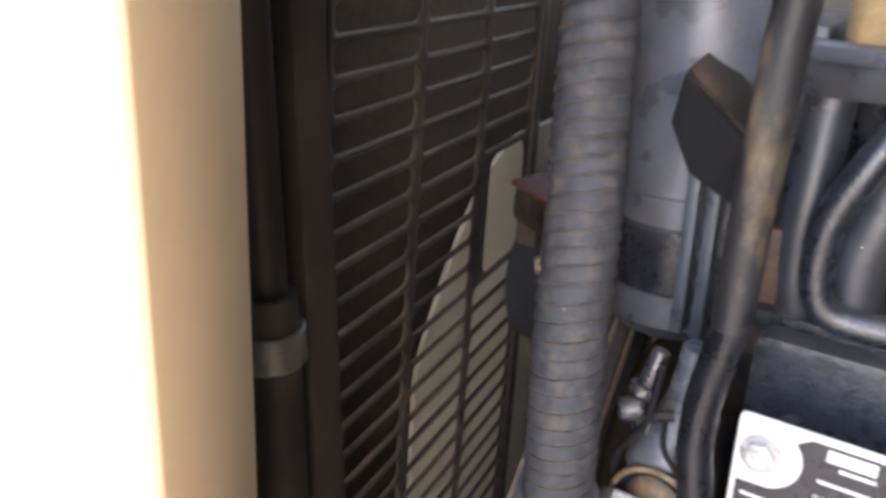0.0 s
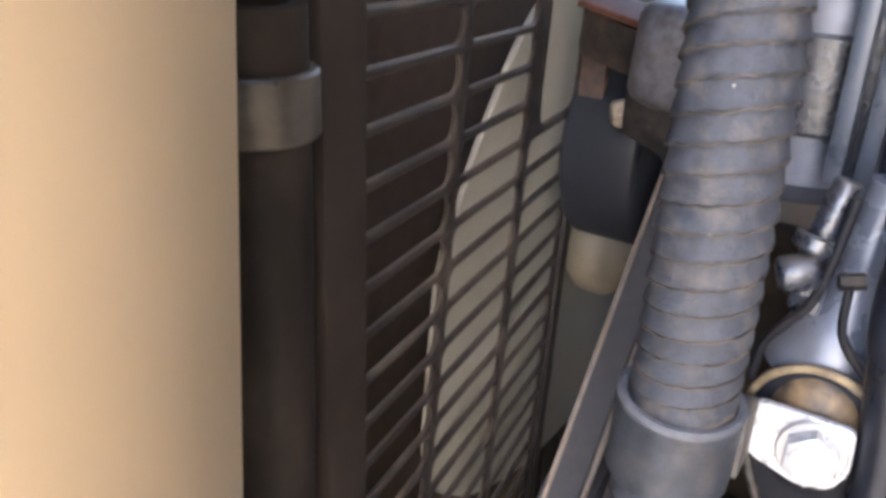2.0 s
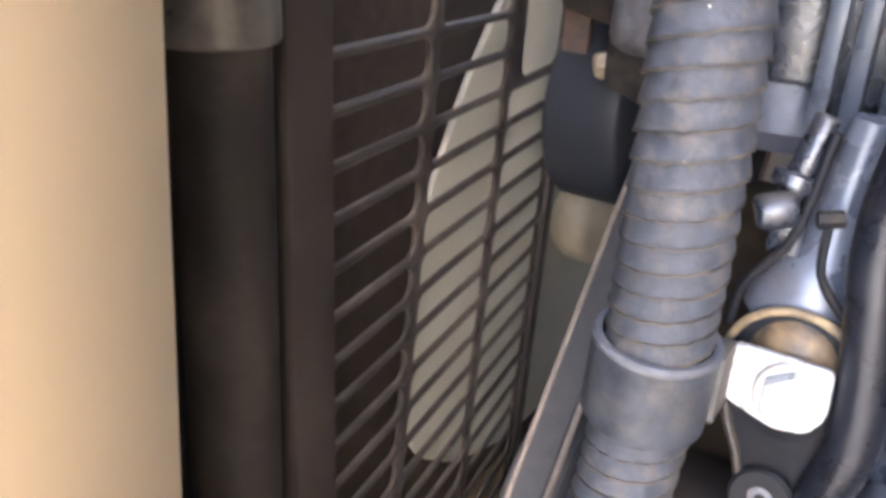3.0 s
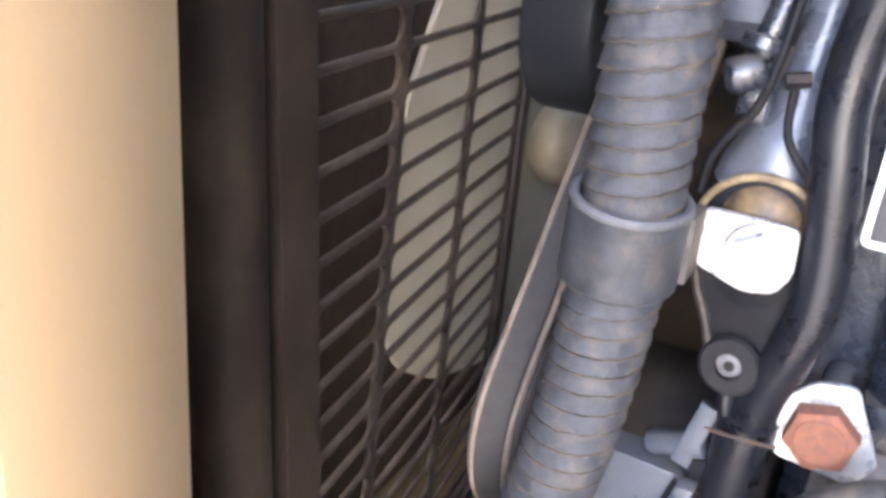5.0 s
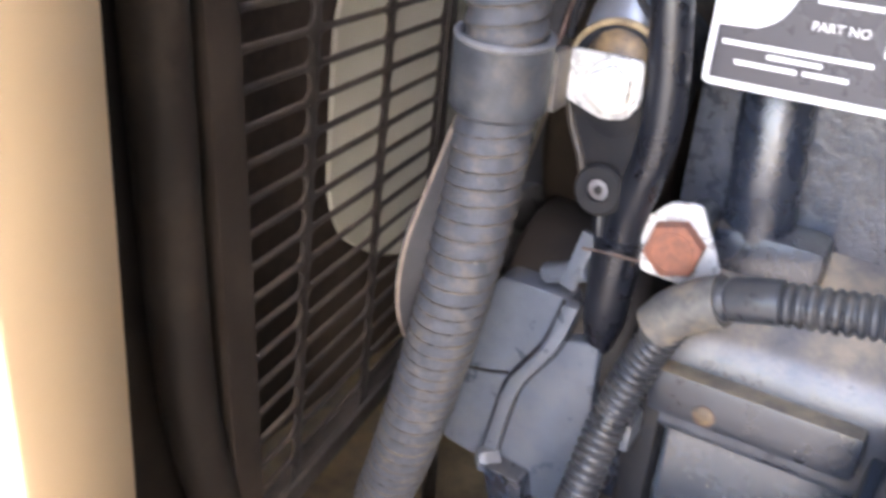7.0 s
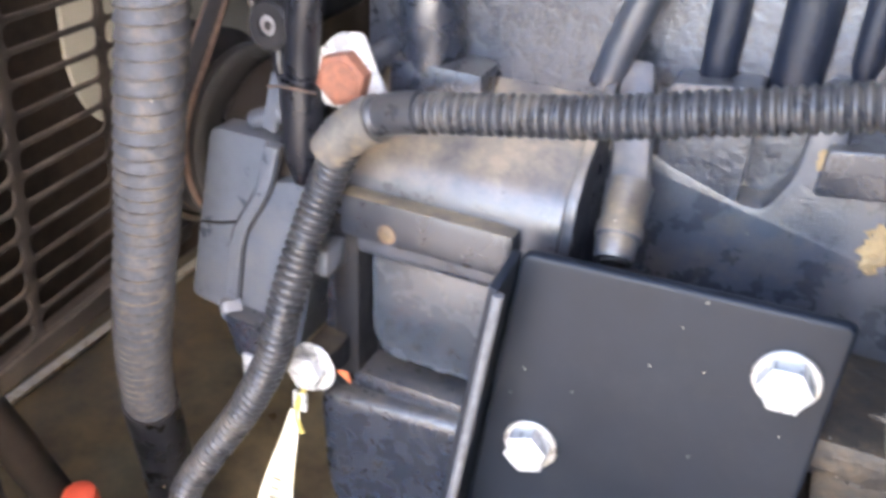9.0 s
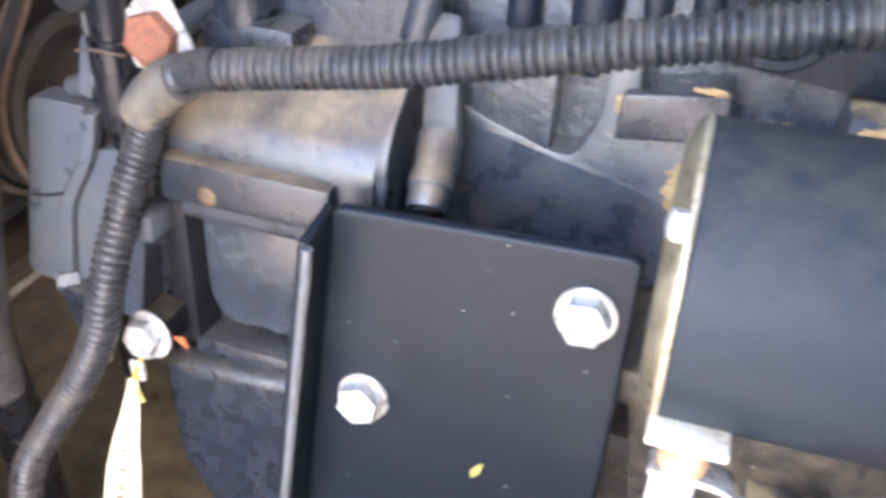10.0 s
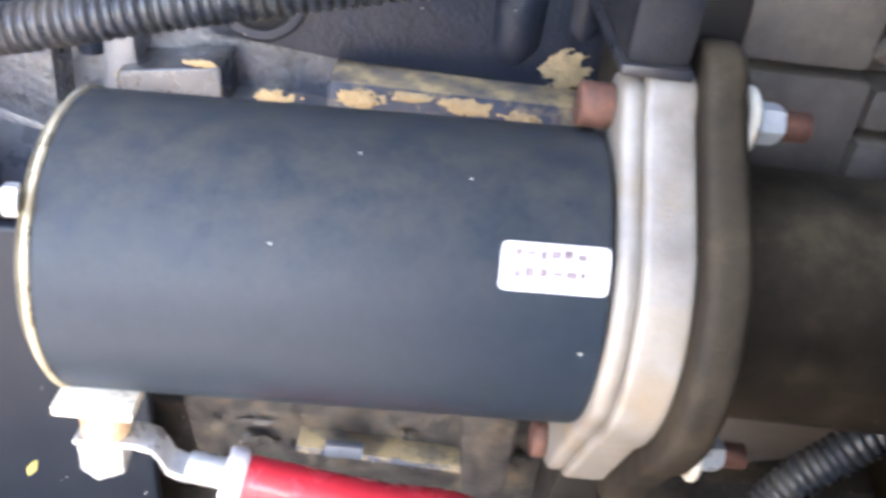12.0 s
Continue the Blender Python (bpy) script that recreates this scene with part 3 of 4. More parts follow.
part("spacer", rod((-0.1065, 0.345, 0.702), (-0.1065, 0.40, 0.702), 0.008), "alloy", clip)

bracket = thing("rusty_bracket", (-0.24, 0.46, 0.80), "rusty folded steel hose bracket with a small bolt", "bracket")
part("folded_plate", box(-0.256, -0.200, 0.445, 0.478, 0.7950, 0.8185, 0.006, (0, 6, -22)), "grime", bracket)
part("top_strap", box(-0.258, -0.198, 0.444, 0.474, 0.8185, 0.8222, 0.0015, (0, 6, -22)), "rust_stud", bracket)
part("cuff", rod((-0.200, 0.428, 0.7895), (-0.198, 0.430, 0.832), 0.020, 0.006), "grime_grey", bracket, "grey cast cuff")
part("arm", prism(rounded([(-0.222, 0.796), (-0.205, 0.798), (-0.185, 0.775), (-0.188, 0.748), (-0.203, 0.766), (-0.222, 0.773)], 0.005, 3), "y", 0.430, 0.446, 0.003), "grime", bracket)
bolt(bracket, (-0.219, 0.446, 0.780), (-0.75, -0.5, -0.15), 0.0070, 0.011, 0.0088, "tan_steel", turn=0.1, stem=0.012)
part("bracket_stay", box(-0.262, -0.248, 0.470, 0.476, 0.72, 0.80, 0.001), "rust_dark", bracket)

# ---- belts and pulleys ----
LOW, HIGH = (0.416, 0.557), (0.585, 0.775)
pulley = thing("crank_pulley", (-0.19, *LOW), "dusty two-groove steel crank pulley", "pulley")
part("rim", lathe((-0.222, *LOW), (-0.172, *LOW), [(0, 0.050), (0.02, 0.060), (0.10, 0.060), (0.25, 0.050), (0.42, 0.059), (0.52, 0.059), (0.68, 0.046), (0.86, 0.0535), (0.97, 0.0535), (1, 0.0515), (1.0, 0.046), (0.85, 0.044)], 72), "belt_back", pulley)
part("hub", rod((-0.185, *LOW), (-0.120, *LOW), 0.024, 0.002), "engine", pulley)
upper = thing("fan_pulley", (-0.25, *HIGH), "black fan pulley and hub", "pulley")
part("rim", lathe((-0.222, *HIGH), (-0.172, *HIGH), [(0, 0.040), (0.02, 0.052), (0.10, 0.052), (0.25, 0.043), (0.42, 0.051), (0.52, 0.051), (0.68, 0.043), (0.86, 0.051), (1, 0.050)], 64), "black_steel", upper)
part("hub", rod((-0.266, 0.516, 0.744), (-0.2225, 0.516, 0.744), 0.056, 0.004, 48), "hub_black", upper, "black moulded hub")
part("hub_boss", rod((-0.3015, 0.600, 0.636), (-0.268, 0.590, 0.640), 0.030, 0.012), "boss_tan", upper, "dull tan boss")


def belt_band(x0, x1, r_low, r_high, thick):
    """A flat loop round both pulleys."""
    a, b = Vector(LOW), Vector(HIGH)
    d = b - a
    base, spread = math.atan2(d.y, d.x), math.acos((r_low - r_high) / d.length)
    own, loops = bmesh.new(), []
    for grow in (0.0, thick):
        line = []
        for c, r, s, e in ((a, r_low, base + spread, base + math.tau - spread), (b, r_high, base - spread, base + spread)):
            line += [(c.x + (r + grow) * math.cos(s + (e - s) * k / 36), c.y + (r + grow) * math.sin(s + (e - s) * k / 36)) for k in range(37)]
        for x in (x0, x1):
            loops.append([own.verts.new((x, *p)) for p in line])
    for i, j in ((0, 1), (1, 3), (3, 2), (2, 0)):
        for k in range(len(loops[0])):
            q = (k + 1) % len(loops[0])
            own.faces.new((loops[i][k], loops[i][q], loops[j][q], loops[j][k]))
    bmesh.ops.recalc_face_normals(own, faces=own.faces)
    soften(own, 0.0008, 1, 40)
    return own


belt = thing("drive_belt", (-0.21, 0.45, 0.62), "worn grey rubber drive belt on two pulleys", "belt", "drive belts")
part("band", belt_band(-0.2150, -0.2000, 0.0603, 0.0523, 0.0047), "belt_back", belt)
for x0 in (-0.2178, -0.1998):
    part("edge_cord", belt_band(x0, x0 + 0.0026, 0.0606, 0.0526, 0.0040), "belt", belt, "frayed pale edge")
belt2 = thing("drive_belt", (-0.18, 0.45, 0.62), "worn grey rubber drive belt with rust-tan edges", "belt", "drive belts")
part("band", belt_band(-0.1885, -0.1790, 0.0543, 0.0513, 0.0047), "belt_back", belt2)
for x0 in (-0.1913, -0.1788):
    part("edge_cord", belt_band(x0, x0 + 0.0026, 0.0546, 0.0516, 0.0040), "belt_cord", belt2, "frayed rust-tan edge")

# ---- alternator ----
alt = thing("alternator", (-0.14, 0.42, 0.46), "grey dusty die-cast alternator in two bolted halves", "alternator")
part("front_half", prism(rounded([(-0.1600, 0.583), (-0.1160, 0.5825), (-0.1230, 0.557), (-0.1435, 0.521), (-0.1560, 0.457), (-0.1880, 0.462), (-0.1720, 0.530)], 0.007, 4), "y", 0.362, 0.470, 0.012, 5), "alloy", alt)
part("rear_half", prism(rounded([(-0.1190, 0.560), (-0.1400, 0.522), (-0.1525, 0.455), (-0.1060, 0.448), (-0.0960, 0.50), (-0.0980, 0.565)], 0.006, 4), "y", 0.358, 0.470, 0.005, 3), "alloy", alt)
seam = [(-0.1150, 0.361, 0.583), (-0.1205, 0.359, 0.562), (-0.1255, 0.358, 0.550), (-0.1400, 0.357, 0.526), (-0.1445, 0.357, 0.512), (-0.1520, 0.358, 0.470), (-0.1545, 0.360, 0.455)]
seam_face = [(x - 0.0042, z) for x, y, z in seam] + [(x + 0.0040, z) for x, y, z in seam[::-1]]
part("seam_flange", prism(seam_face, "y", 0.3545, 0.3640, 0.0014, 2), "alloy", alt, "stepped joint flange")
for shift in (-0.0052, 0.0048):
    part("seam_line", sweep([(x + shift, 0.3588, z) for x, y, z in seam], 0.0011, 8, 0.004), "engine_dark", alt, "dark joint line")
part("parting_line", sweep([(-0.1745, 0.3625, 0.5185), (-0.1600, 0.3612, 0.5215), (-0.1475, 0.3606, 0.5260)], 0.0009, 8, 0.004), "engine_dark", alt, "fine casting line")
bolt(alt, (-0.1465, 0.358, 0.4685), (-0.7, -0.7, 0), 0.0068, 0.012, 0.0, "alloy")
part("ear", prism(rounded([(-0.150, 0.470), (-0.126, 0.468), (-0.122, 0.444), (-0.142, 0.440)], 0.004), "y", 0.345, 0.372, 0.002), "engine", alt)
part("ground_tab", box(-0.136, -0.120, 0.341, 0.344, 0.425, 0.447, 0.001), "zinc", alt, "white tab")
part("terminal_screw", rod((-0.137, 0.372, 0.588), (-0.112, 0.366, 0.600), 0.0058, 0.001, 12), "alloy", alt)
part("spade", box(-0.1215, -0.1130, 0.362, 0.366, 0.588, 0.622, 0.001, (0, 14, 0)), "alloy", alt)
part("lead_stub", sweep([(-0.1085, 0.3575, 0.638), (-0.1070, 0.3560, 0.628), (-0.1045, 0.3580, 0.618)], 0.0032, 12, 0.003), "tube", alt)
part("stator", rod((-0.165, 0.425, 0.545), (-0.085, 0.425, 0.545), 0.06, 0.006, 48), "black_steel", alt)

# ---- thermostat housing ----
therm = thing("thermostat_housing", (-0.108, 0.37, 0.65), "dark cast thermostat housing with a rust-stained gasket", "housing")
flange = [*arc(-0.1095, 0.703, 0.0235, -20, 200, 20), *arc(-0.1065, 0.6535, 0.0120, 195, 345, 12)]
part("flange", prism(flange, "y", 0.3530, 0.366, 0.002, 2), "engine_dark", therm)
part("inner_dish", rod((-0.1085, 0.3525, 0.690), (-0.1085, 0.362, 0.690), 0.0165, 0.003), "engine_dark", therm)
part("gasket", sweep([(x, 0.3540, z) for x, z in arc(-0.1095, 0.7035, 0.0228, -5, 185, 16)], 0.0017, 10, 0.003), "gold", therm, "rust-stained gasket edge")
part("body", prism([*arc(-0.1095, 0.703, 0.0205, -20, 200, 20), *arc(-0.1065, 0.6535, 0.0105, 195, 345, 12)], "y", 0.366, 0.43, 0.002, 2), "engine_dark", therm)
part("neck", lathe((-0.1120, 0.376, 0.716), (-0.1050, 0.378, 0.790), [(0, 0.0215), (0.12, 0.0205), (0.35, 0.0135), (0.6, 0.0085), (1, 0.0070)], 40), "silver", therm)
part("spring_clip", sweep([(-0.1125, 0.3520, 0.790), (-0.1153, 0.3505, 0.766), (-0.1188, 0.3510, 0.751), (-0.1245, 0.3525, 0.742), (-0.1310, 0.3530, 0.731), (-0.1330, 0.3535, 0.716)], 0.0018, 10, 0.004), "engine_dark", therm, "thin black spring clip")
part("clip_leg", sweep([(-0.1085, 0.3530, 0.760), (-0.1078, 0.3525, 0.745), (-0.1040, 0.3525, 0.737), (-0.0945, 0.3540, 0.726)], 0.0016, 10, 0.004), "engine_dark", therm)
part("clip_foot", box(-0.1270, -0.1160, 0.3545, 0.366, 0.7440, 0.7560, 0.003), "engine", therm)
part("plug", lathe((-0.1095, 0.362, 0.7085), (-0.1095, 0.347, 0.7085), [(0, 0.0175), (0.35, 0.0172), (0.7, 0.0140), (0.92, 0.0080), (1, 0.003)], 32), "gold_dark", therm, "rust-stained plug")
part("sender_body", rod((-0.1220, 0.353, 0.7660), (-0.1165, 0.360, 0.7930), 0.0048, 0.0015, 24), "engine", therm)
part("sender_barrel", rod((-0.1305, 0.346, 0.7605), (-0.1185, 0.351, 0.7640), 0.0062, 0.002, 24), "engine", therm)
part("sender_ring", ring((-0.1222, 0.353, 0.7690), (-0.1212, 0.3545, 0.7740), 0.0074, 0.0045, 28), "engine", therm)
part("sender_nut", lathe((-0.1120, 0.3510, 0.7612), (-0.1045, 0.3540, 0.7625), [(0, 0.0030), (1, 0.0030)], 6), "engine_dark", therm)
part("lug_ring", ring((-0.1080, 0.3525, 0.6505), (-0.1083, 0.3478, 0.6512), 0.0122, 0.0052, 40, 0.0014), "lug_black", therm, "black rubber-faced washer")
part("lug_screw", rod((-0.1083, 0.3488, 0.6511), (-0.1080, 0.360, 0.6505), 0.0054, 0.0012, 20), "grime_grey", therm)
part("lug_slot_shade", rod((-0.1083, 0.3484, 0.6512), (-0.1082, 0.3492, 0.6511), 0.0022, 0.0003, 16), "hole", therm)
part("lit_flange_rim", sweep([(-0.1300, 0.3535, 0.690), (-0.1262, 0.3530, 0.677), (-0.1205, 0.3525, 0.664), (-0.1180, 0.3525, 0.655)], 0.0020, 10, 0.003), "grime", therm, "dusty rim painted lighter for the lit flange edge")
part("lit_flange_rim", sweep([(-0.0900, 0.3535, 0.686), (-0.0925, 0.3530, 0.672), (-0.0955, 0.3525, 0.660)], 0.0018, 10, 0.003), "grime", therm, "dusty rim painted lighter for the lit flange edge")
part("lower_strap", prism(rounded([(-0.112, 0.645), (-0.101, 0.645), (-0.099, 0.612), (-0.108, 0.610)], 0.002), "y", 0.356, 0.361, 0.001), "engine_dark", therm)

tube = thing("breather_tube", (-0.095, 0.366, 0.60), "black rubber breather tube running down past the housing", "tube")
part("tube_body", sweep([(-0.0838, 0.352, 0.84), (-0.084, 0.352, 0.82), (-0.091, 0.353, 0.782), (-0.092, 0.351, 0.755), (-0.089, 0.349, 0.735), (-0.0850, 0.348, 0.705), (-0.0845, 0.348, 0.685), (-0.0880, 0.351, 0.664), (-0.0945, 0.357, 0.640), (-0.0975, 0.361, 0.618)], 0.0088, 28, 0.005), "tube", tube)
part("upper_run", sweep([(-0.076, 0.352, 1.00), (-0.080, 0.352, 0.95), (-0.083, 0.352, 0.88), (-0.0838, 0.352, 0.84), (-0.0842, 0.352, 0.8195)], 0.0092, 28, 0.005), "tube_dusty", tube, "clay-dusted upper run")
part("ferrule", lathe((-0.0975, 0.360, 0.626), (-0.1010, 0.366, 0.560), [(0, 0.0115), (0.2, 0.0120), (0.75, 0.0105), (1, 0.007)], 28), "tube", tube, "dusty end sleeve")
part("wire_bail", sweep([(-0.112, 0.351, 0.619), (-0.098, 0.346, 0.623), (-0.085, 0.353, 0.620)], 0.0008, 8, 0.003), "rust_dark", tube)

# ---- engine block ----
block = thing("engine_block", (0.15, 0.55, 0.36), "dark blue-black painted cast engine block, dusty with tan clay", "engine")
part("crankcase", box(-0.085, 0.60, 0.428, 0.80, 0.36, 0.79, 0.006), "cast", block)
part("front_wall", prism(rounded([(-0.085, 0.60), (0.05, 0.625), (0.05, 0.79), (-0.085, 0.79)], 0.006), "y", 0.4080, 0.430, 0.004), "cast", block)
part("mid_wall", prism(rounded([(0.0, 0.52), (0.40, 0.52), (0.40, 0.612), (0.20, 0.612), (0.158, 0.618), (0.1555, 0.650), (0.1425, 0.650), (0.1400, 0.606), (0.1300, 0.586), (0.1180, 0.587), (0.080, 0.600), (0.050, 0.618), (0.0, 0.618)], 0.008), "y", 0.4060, 0.430, 0.0025, 2), "block_blue", block)
for x0, x1, z0 in ((0.086, 0.102, 0.628), (0.118, 0.140, 0.622), (0.150, 0.163, 0.646), (0.172, 0.188, 0.648), (0.318, 0.344, 0.640), (0.352, 0.372, 0.652)):
    part("rib", lathe(((x0 + x1) / 2, 0.426, z0), ((x0 + x1) / 2, 0.430, 0.79), [(0, (x1 - x0) * 0.25), (0.08, (x1 - x0) * 0.52), (0.2, (x1 - x0) * 0.56), (1, (x1 - x0) * 0.56)], 20), "navy_cast", block)
part("gasket_rail", box(0.246, 0.40, 0.398, 0.430, 0.606, 0.633, 0.005), "clay_rail", block, "clay-caked ledge")
random.seed(7)
PATCHES = [  # centre, spread along x and z
    ((0.262, 0.3974, 0.6255), 0.0080, 0.0035), ((0.285, 0.3974, 0.6290), 0.0080, 0.0020), ((0.310, 0.3974, 0.6270), 0.0090, 0.0030), ((0.336, 0.3974, 0.6240), 0.0070, 0.0030), ((0.300, 0.3974, 0.6150), 0.0260, 0.0025),
    ((0.222, 0.4052, 0.6160), 0.0080, 0.0040), ((0.188, 0.3982, 0.6335), 0.0065, 0.0016), ((0.357, 0.4180, 0.6420), 0.0085, 0.0070), ((0.182, 0.4052, 0.5800), 0.0050, 0.0090), ((0.190, 0.4052, 0.5960), 0.0060, 0.0030), ((0.151, 0.4052, 0.6190), 0.0030, 0.0050),
]
crust = bmesh.new()
for k, (centre, sx, sz) in enumerate(PATCHES):
    nx, nz, cell = int(sx * 5.2 / 0.0006), int(sz * 5.2 / 0.0006), 0.0006
    cover, grid = {}, {}
    for i in range(-nx // 2, nx // 2 + 1):
        for j in range(-nz // 2, nz // 2 + 1):
            p = Vector((i * cell, 0, j * cell))
            spread = (p.x / sx) ** 2 + (p.z / sz) ** 2
            rough = noise.noise(Vector((p.x * 190, k * 7.7, p.z * 300))) + 0.6 * noise.noise(Vector((p.x * 520, k * 3.1, p.z * 700)))
            cover[i, j] = 1.05 - 0.34 * spread + 0.62 * rough - 0.35
    for (i, j), m in cover.items():
        around = [(i, j), (i + 1, j), (i + 1, j + 1), (i, j + 1)]
        if all(cover.get(q, -1) > 0 for q in around):
            row = []
            for q in around:
                if q not in grid:
                    grid[q] = crust.verts.new((centre[0] + q[0] * cell, centre[1] + 0.0003 - 0.0022 * min(cover[q], 0.8), centre[2] + q[1] * cell))
                row.append(grid[q])
            crust.faces.new(row)
tagged(part("clay_crust", crust, "clay", block, "tan clay caked in patches"), kind="stuff")
part("lug", prism(rounded([(0.149, 0.603), (0.199, 0.610), (0.198, 0.633), (0.150, 0.626)], 0.002, 2), "y", 0.398, 0.428, 0.004, 3), "engine", block)
part("diagonal_rib", sweep([(0.062, 0.412, 0.690), (0.052, 0.410, 0.660), (0.045, 0.408, 0.632)], 0.0085, 16, 0.006), "dusty", block)
part("spigot_ramp", poly_solid([(0.0500, 0.411, 0.648), (0.0670, 0.411, 0.648), (0.0830, 0.364, 0.588), (0.0640, 0.362, 0.582)], 0.016, 0.005), "dusty", block)
part("spigot_nozzle", lathe((0.0700, 0.380, 0.596), (0.0735, 0.350, 0.5715), [(0, 0.0115), (0.5, 0.0100), (0.55, 0.0112), (0.70, 0.0112), (0.74, 0.0098), (0.95, 0.0096), (1, 0.0085)], 32), "dusty", block)
part("spigot_bore_shade", rod((0.0731, 0.3515, 0.5727), (0.0737, 0.3488, 0.5705), 0.0060, 0.0004, 20), "hole", block)
part("post_rib", prism(rounded([(0.412, 0.645), (0.388, 0.626), (0.362, 0.606), (0.352, 0.590), (0.352, 0.52), (0.412, 0.52)], 0.006, 3), "x", 0.0470, 0.0525, 0.0018), "dusty", block)
part("web", prism(rounded([(0.076, 0.640), (0.1175, 0.645), (0.1175, 0.582), (0.076, 0.590)], 0.004), "y", 0.4068, 0.430, 0.003, 3), "cast", block, "rough cast inset panel")
part("upper_wall", prism(rounded([(0.186, 0.640), (0.250, 0.634), (0.40, 0.630), (0.40, 0.79), (0.186, 0.79)], 0.006), "y", 0.4190, 0.430, 0.004, 2), "navy_cast", block, "blue-black rough-cast upper wall")
part("recess_rim", ring((0.2115, 0.4150, 0.664), (0.2115, 0.4200, 0.664), 0.0235, 0.0180, 40, 0.0015), "navy_cast", block)
part("recess_shade", rod((0.2115, 0.4175, 0.664), (0.2115, 0.4200, 0.664), 0.0182, 0.0005, 32), "hole", block, "black disc painted for the shade in a round recess")
part("pump_housing", rod((-0.172, 0.50, 0.64), (-0.095, 0.50, 0.64), 0.078, 0.008, 48), "brown", block, "oily dark pump housing")
part("riser", rod((-0.0425, 0.400, 0.620), (-0.050, 0.405, 0.705), 0.0168, 0.003, 40), "engine", block)
part("riser_foot", box(-0.062, -0.009, 0.383, 0.415, 0.609, 0.635, 0.008), "engine", block)
part("core_plug", ring((0.046, 0.402, 0.712), (0.046, 0.412, 0.712), 0.026, 0.017, 48, 0.003), "engine", block)
part("plug_dish", rod((0.046, 0.4065, 0.712), (0.046, 0.412, 0.712), 0.0172, 0.001), "clay", block)
part("cylinder_head", box(-0.080, 0.60, 0.47, 0.78, 0.79, 1.00, 0.008), "engine", block)
part("sump", box(-0.070, 0.45, 0.40, 0.72, 0.142, 0.42, 0.02), "grime", block)
part("sump_flange", box(0.17, 0.42, 0.335, 0.43, 0.50, 0.520, 0.004), "grime", block)
part("side_pan", prism(rounded([(0.18, 0.50), (0.42, 0.50), (0.42, 0.40), (0.20, 0.38)], 0.01), "y", 0.352, 0.42, 0.006), "grime", block)

part("oil_gallery", sweep([(0.205, 0.350, 0.536), (0.235, 0.342, 0.530), (0.285, 0.338, 0.520), (0.345, 0.338, 0.505)], 0.0105, 20, 0.006, lambda d, w: 1 + 0.10 * noise.noise(Vector((d * 70, math.cos(w) * 2, math.sin(w) * 2)))), "grime", block, "oily cast gallery")
part("gallery_strap", box(0.245, 0.335, 0.338, 0.3525, 0.4530, 0.4575, 0.001, (0, 3, 0)), "clay_rail", block, "clay-dusted strap")
part("gallery_tab", box(0.2600, 0.2790, 0.3320, 0.3372, 0.4600, 0.4680, 0.001), "alloy", block, "small grey tab")
part("mount_ear", prism(rounded([(0.318, 0.545), (0.350, 0.540), (0.350, 0.45), (0.330, 0.45)], 0.008, 4), "y", 0.318, 0.352, 0.005, 3), "grime", block)

random.seed(11)
for k in range(16):
    lump = bmesh.new()
    bmesh.ops.create_icosphere(lump, subdivisions=2, radius=1.0)
    c = Vector((random.uniform(0.19, 0.36), random.uniform(0.344, 0.353), random.uniform(0.45, 0.535)))
    size = Vector((random.uniform(0.004, 0.011), random.uniform(0.0015, 0.003), random.uniform(0.002, 0.0045)))
    for v in lump.verts:
        v.co *= 1 + 0.8 * noise.noise(v.co * 1.8 + Vector((k * 2.3, 0, 0)))
        v.co = Vector((c.x + v.co.x * size.x, c.y + v.co.y * size.y, c.z + v.co.z * size.z))
    part("grime_flake", lump, "grime", block)
for k in range(9):
    bolt(block, (0.198 + 0.022 * k, 0.342, 0.500), (0, -0.35, -1), 0.0050, 0.004, 0.0, "grime", turn=0.4 * k, name="pan_bolt")

# timing case, front lower corner
case = thing("timing_case", (-0.02, 0.38, 0.36), "dusty blue-grey cast timing case with ribs and a recessed panel", "engine cover")
part("shoulder", prism(rounded([(0.428, 0.640), (0.405, 0.624), (0.382, 0.612), (0.358, 0.594), (0.351, 0.580), (0.351, 0.535), (0.428, 0.535)], 0.006, 4), "x", -0.071, 0.0465, 0.004, 3), "dusty", case)
part("ledge", box(-0.0665, 0.028, 0.341, 0.372, 0.551, 0.5755, 0.004, None), "ledge_paint", case)
part("hole_rim", ring((-0.0387, 0.3404, 0.5585), (-0.0387, 0.3440, 0.5585), 0.0056, 0.0047, 28, 0.0003), "rust_dark", case, "rust-edged drilled hole")
part("hole_bore", rod((-0.0387, 0.3407, 0.5585), (-0.0387, 0.350, 0.5585), 0.0048, 0.0003, 24), "gold_dark", case, "brown rusted bore")
part("back_panel", box(-0.070, 0.045, 0.374, 0.43, 0.43, 0.56, 0.003), "engine_dark", case)
part("recess_panel", prism(rounded([(-0.0595, 0.548), (0.030, 0.548), (0.030, 0.462), (-0.050, 0.462), (-0.0595, 0.478)], 0.010, 5), "y", 0.362, 0.376, 0.004, 3), "panel", case, "worn blue-grey recessed panel")
part("left_pillar", box(-0.0760, -0.0600, 0.350, 0.400, 0.440, 0.556, 0.003), "engine_dark", case)
part("boss", box(-0.0830, -0.0675, 0.331, 0.352, 0.5280, 0.5445, 0.003), "alloy", case)
part("bottom_rib", box(-0.070, 0.035, 0.350, 0.40, 0.444, 0.4555, 0.003), "engine", case)
part("lower_panel", prism(rounded([(-0.0845, 0.4400), (0.030, 0.4500), (0.030, 0.30), (-0.050, 0.30), (-0.0800, 0.36)], 0.014, 6), "y", 0.342, 0.41, 0.009, 4), "engine", case, "scuffed dark lower panel")
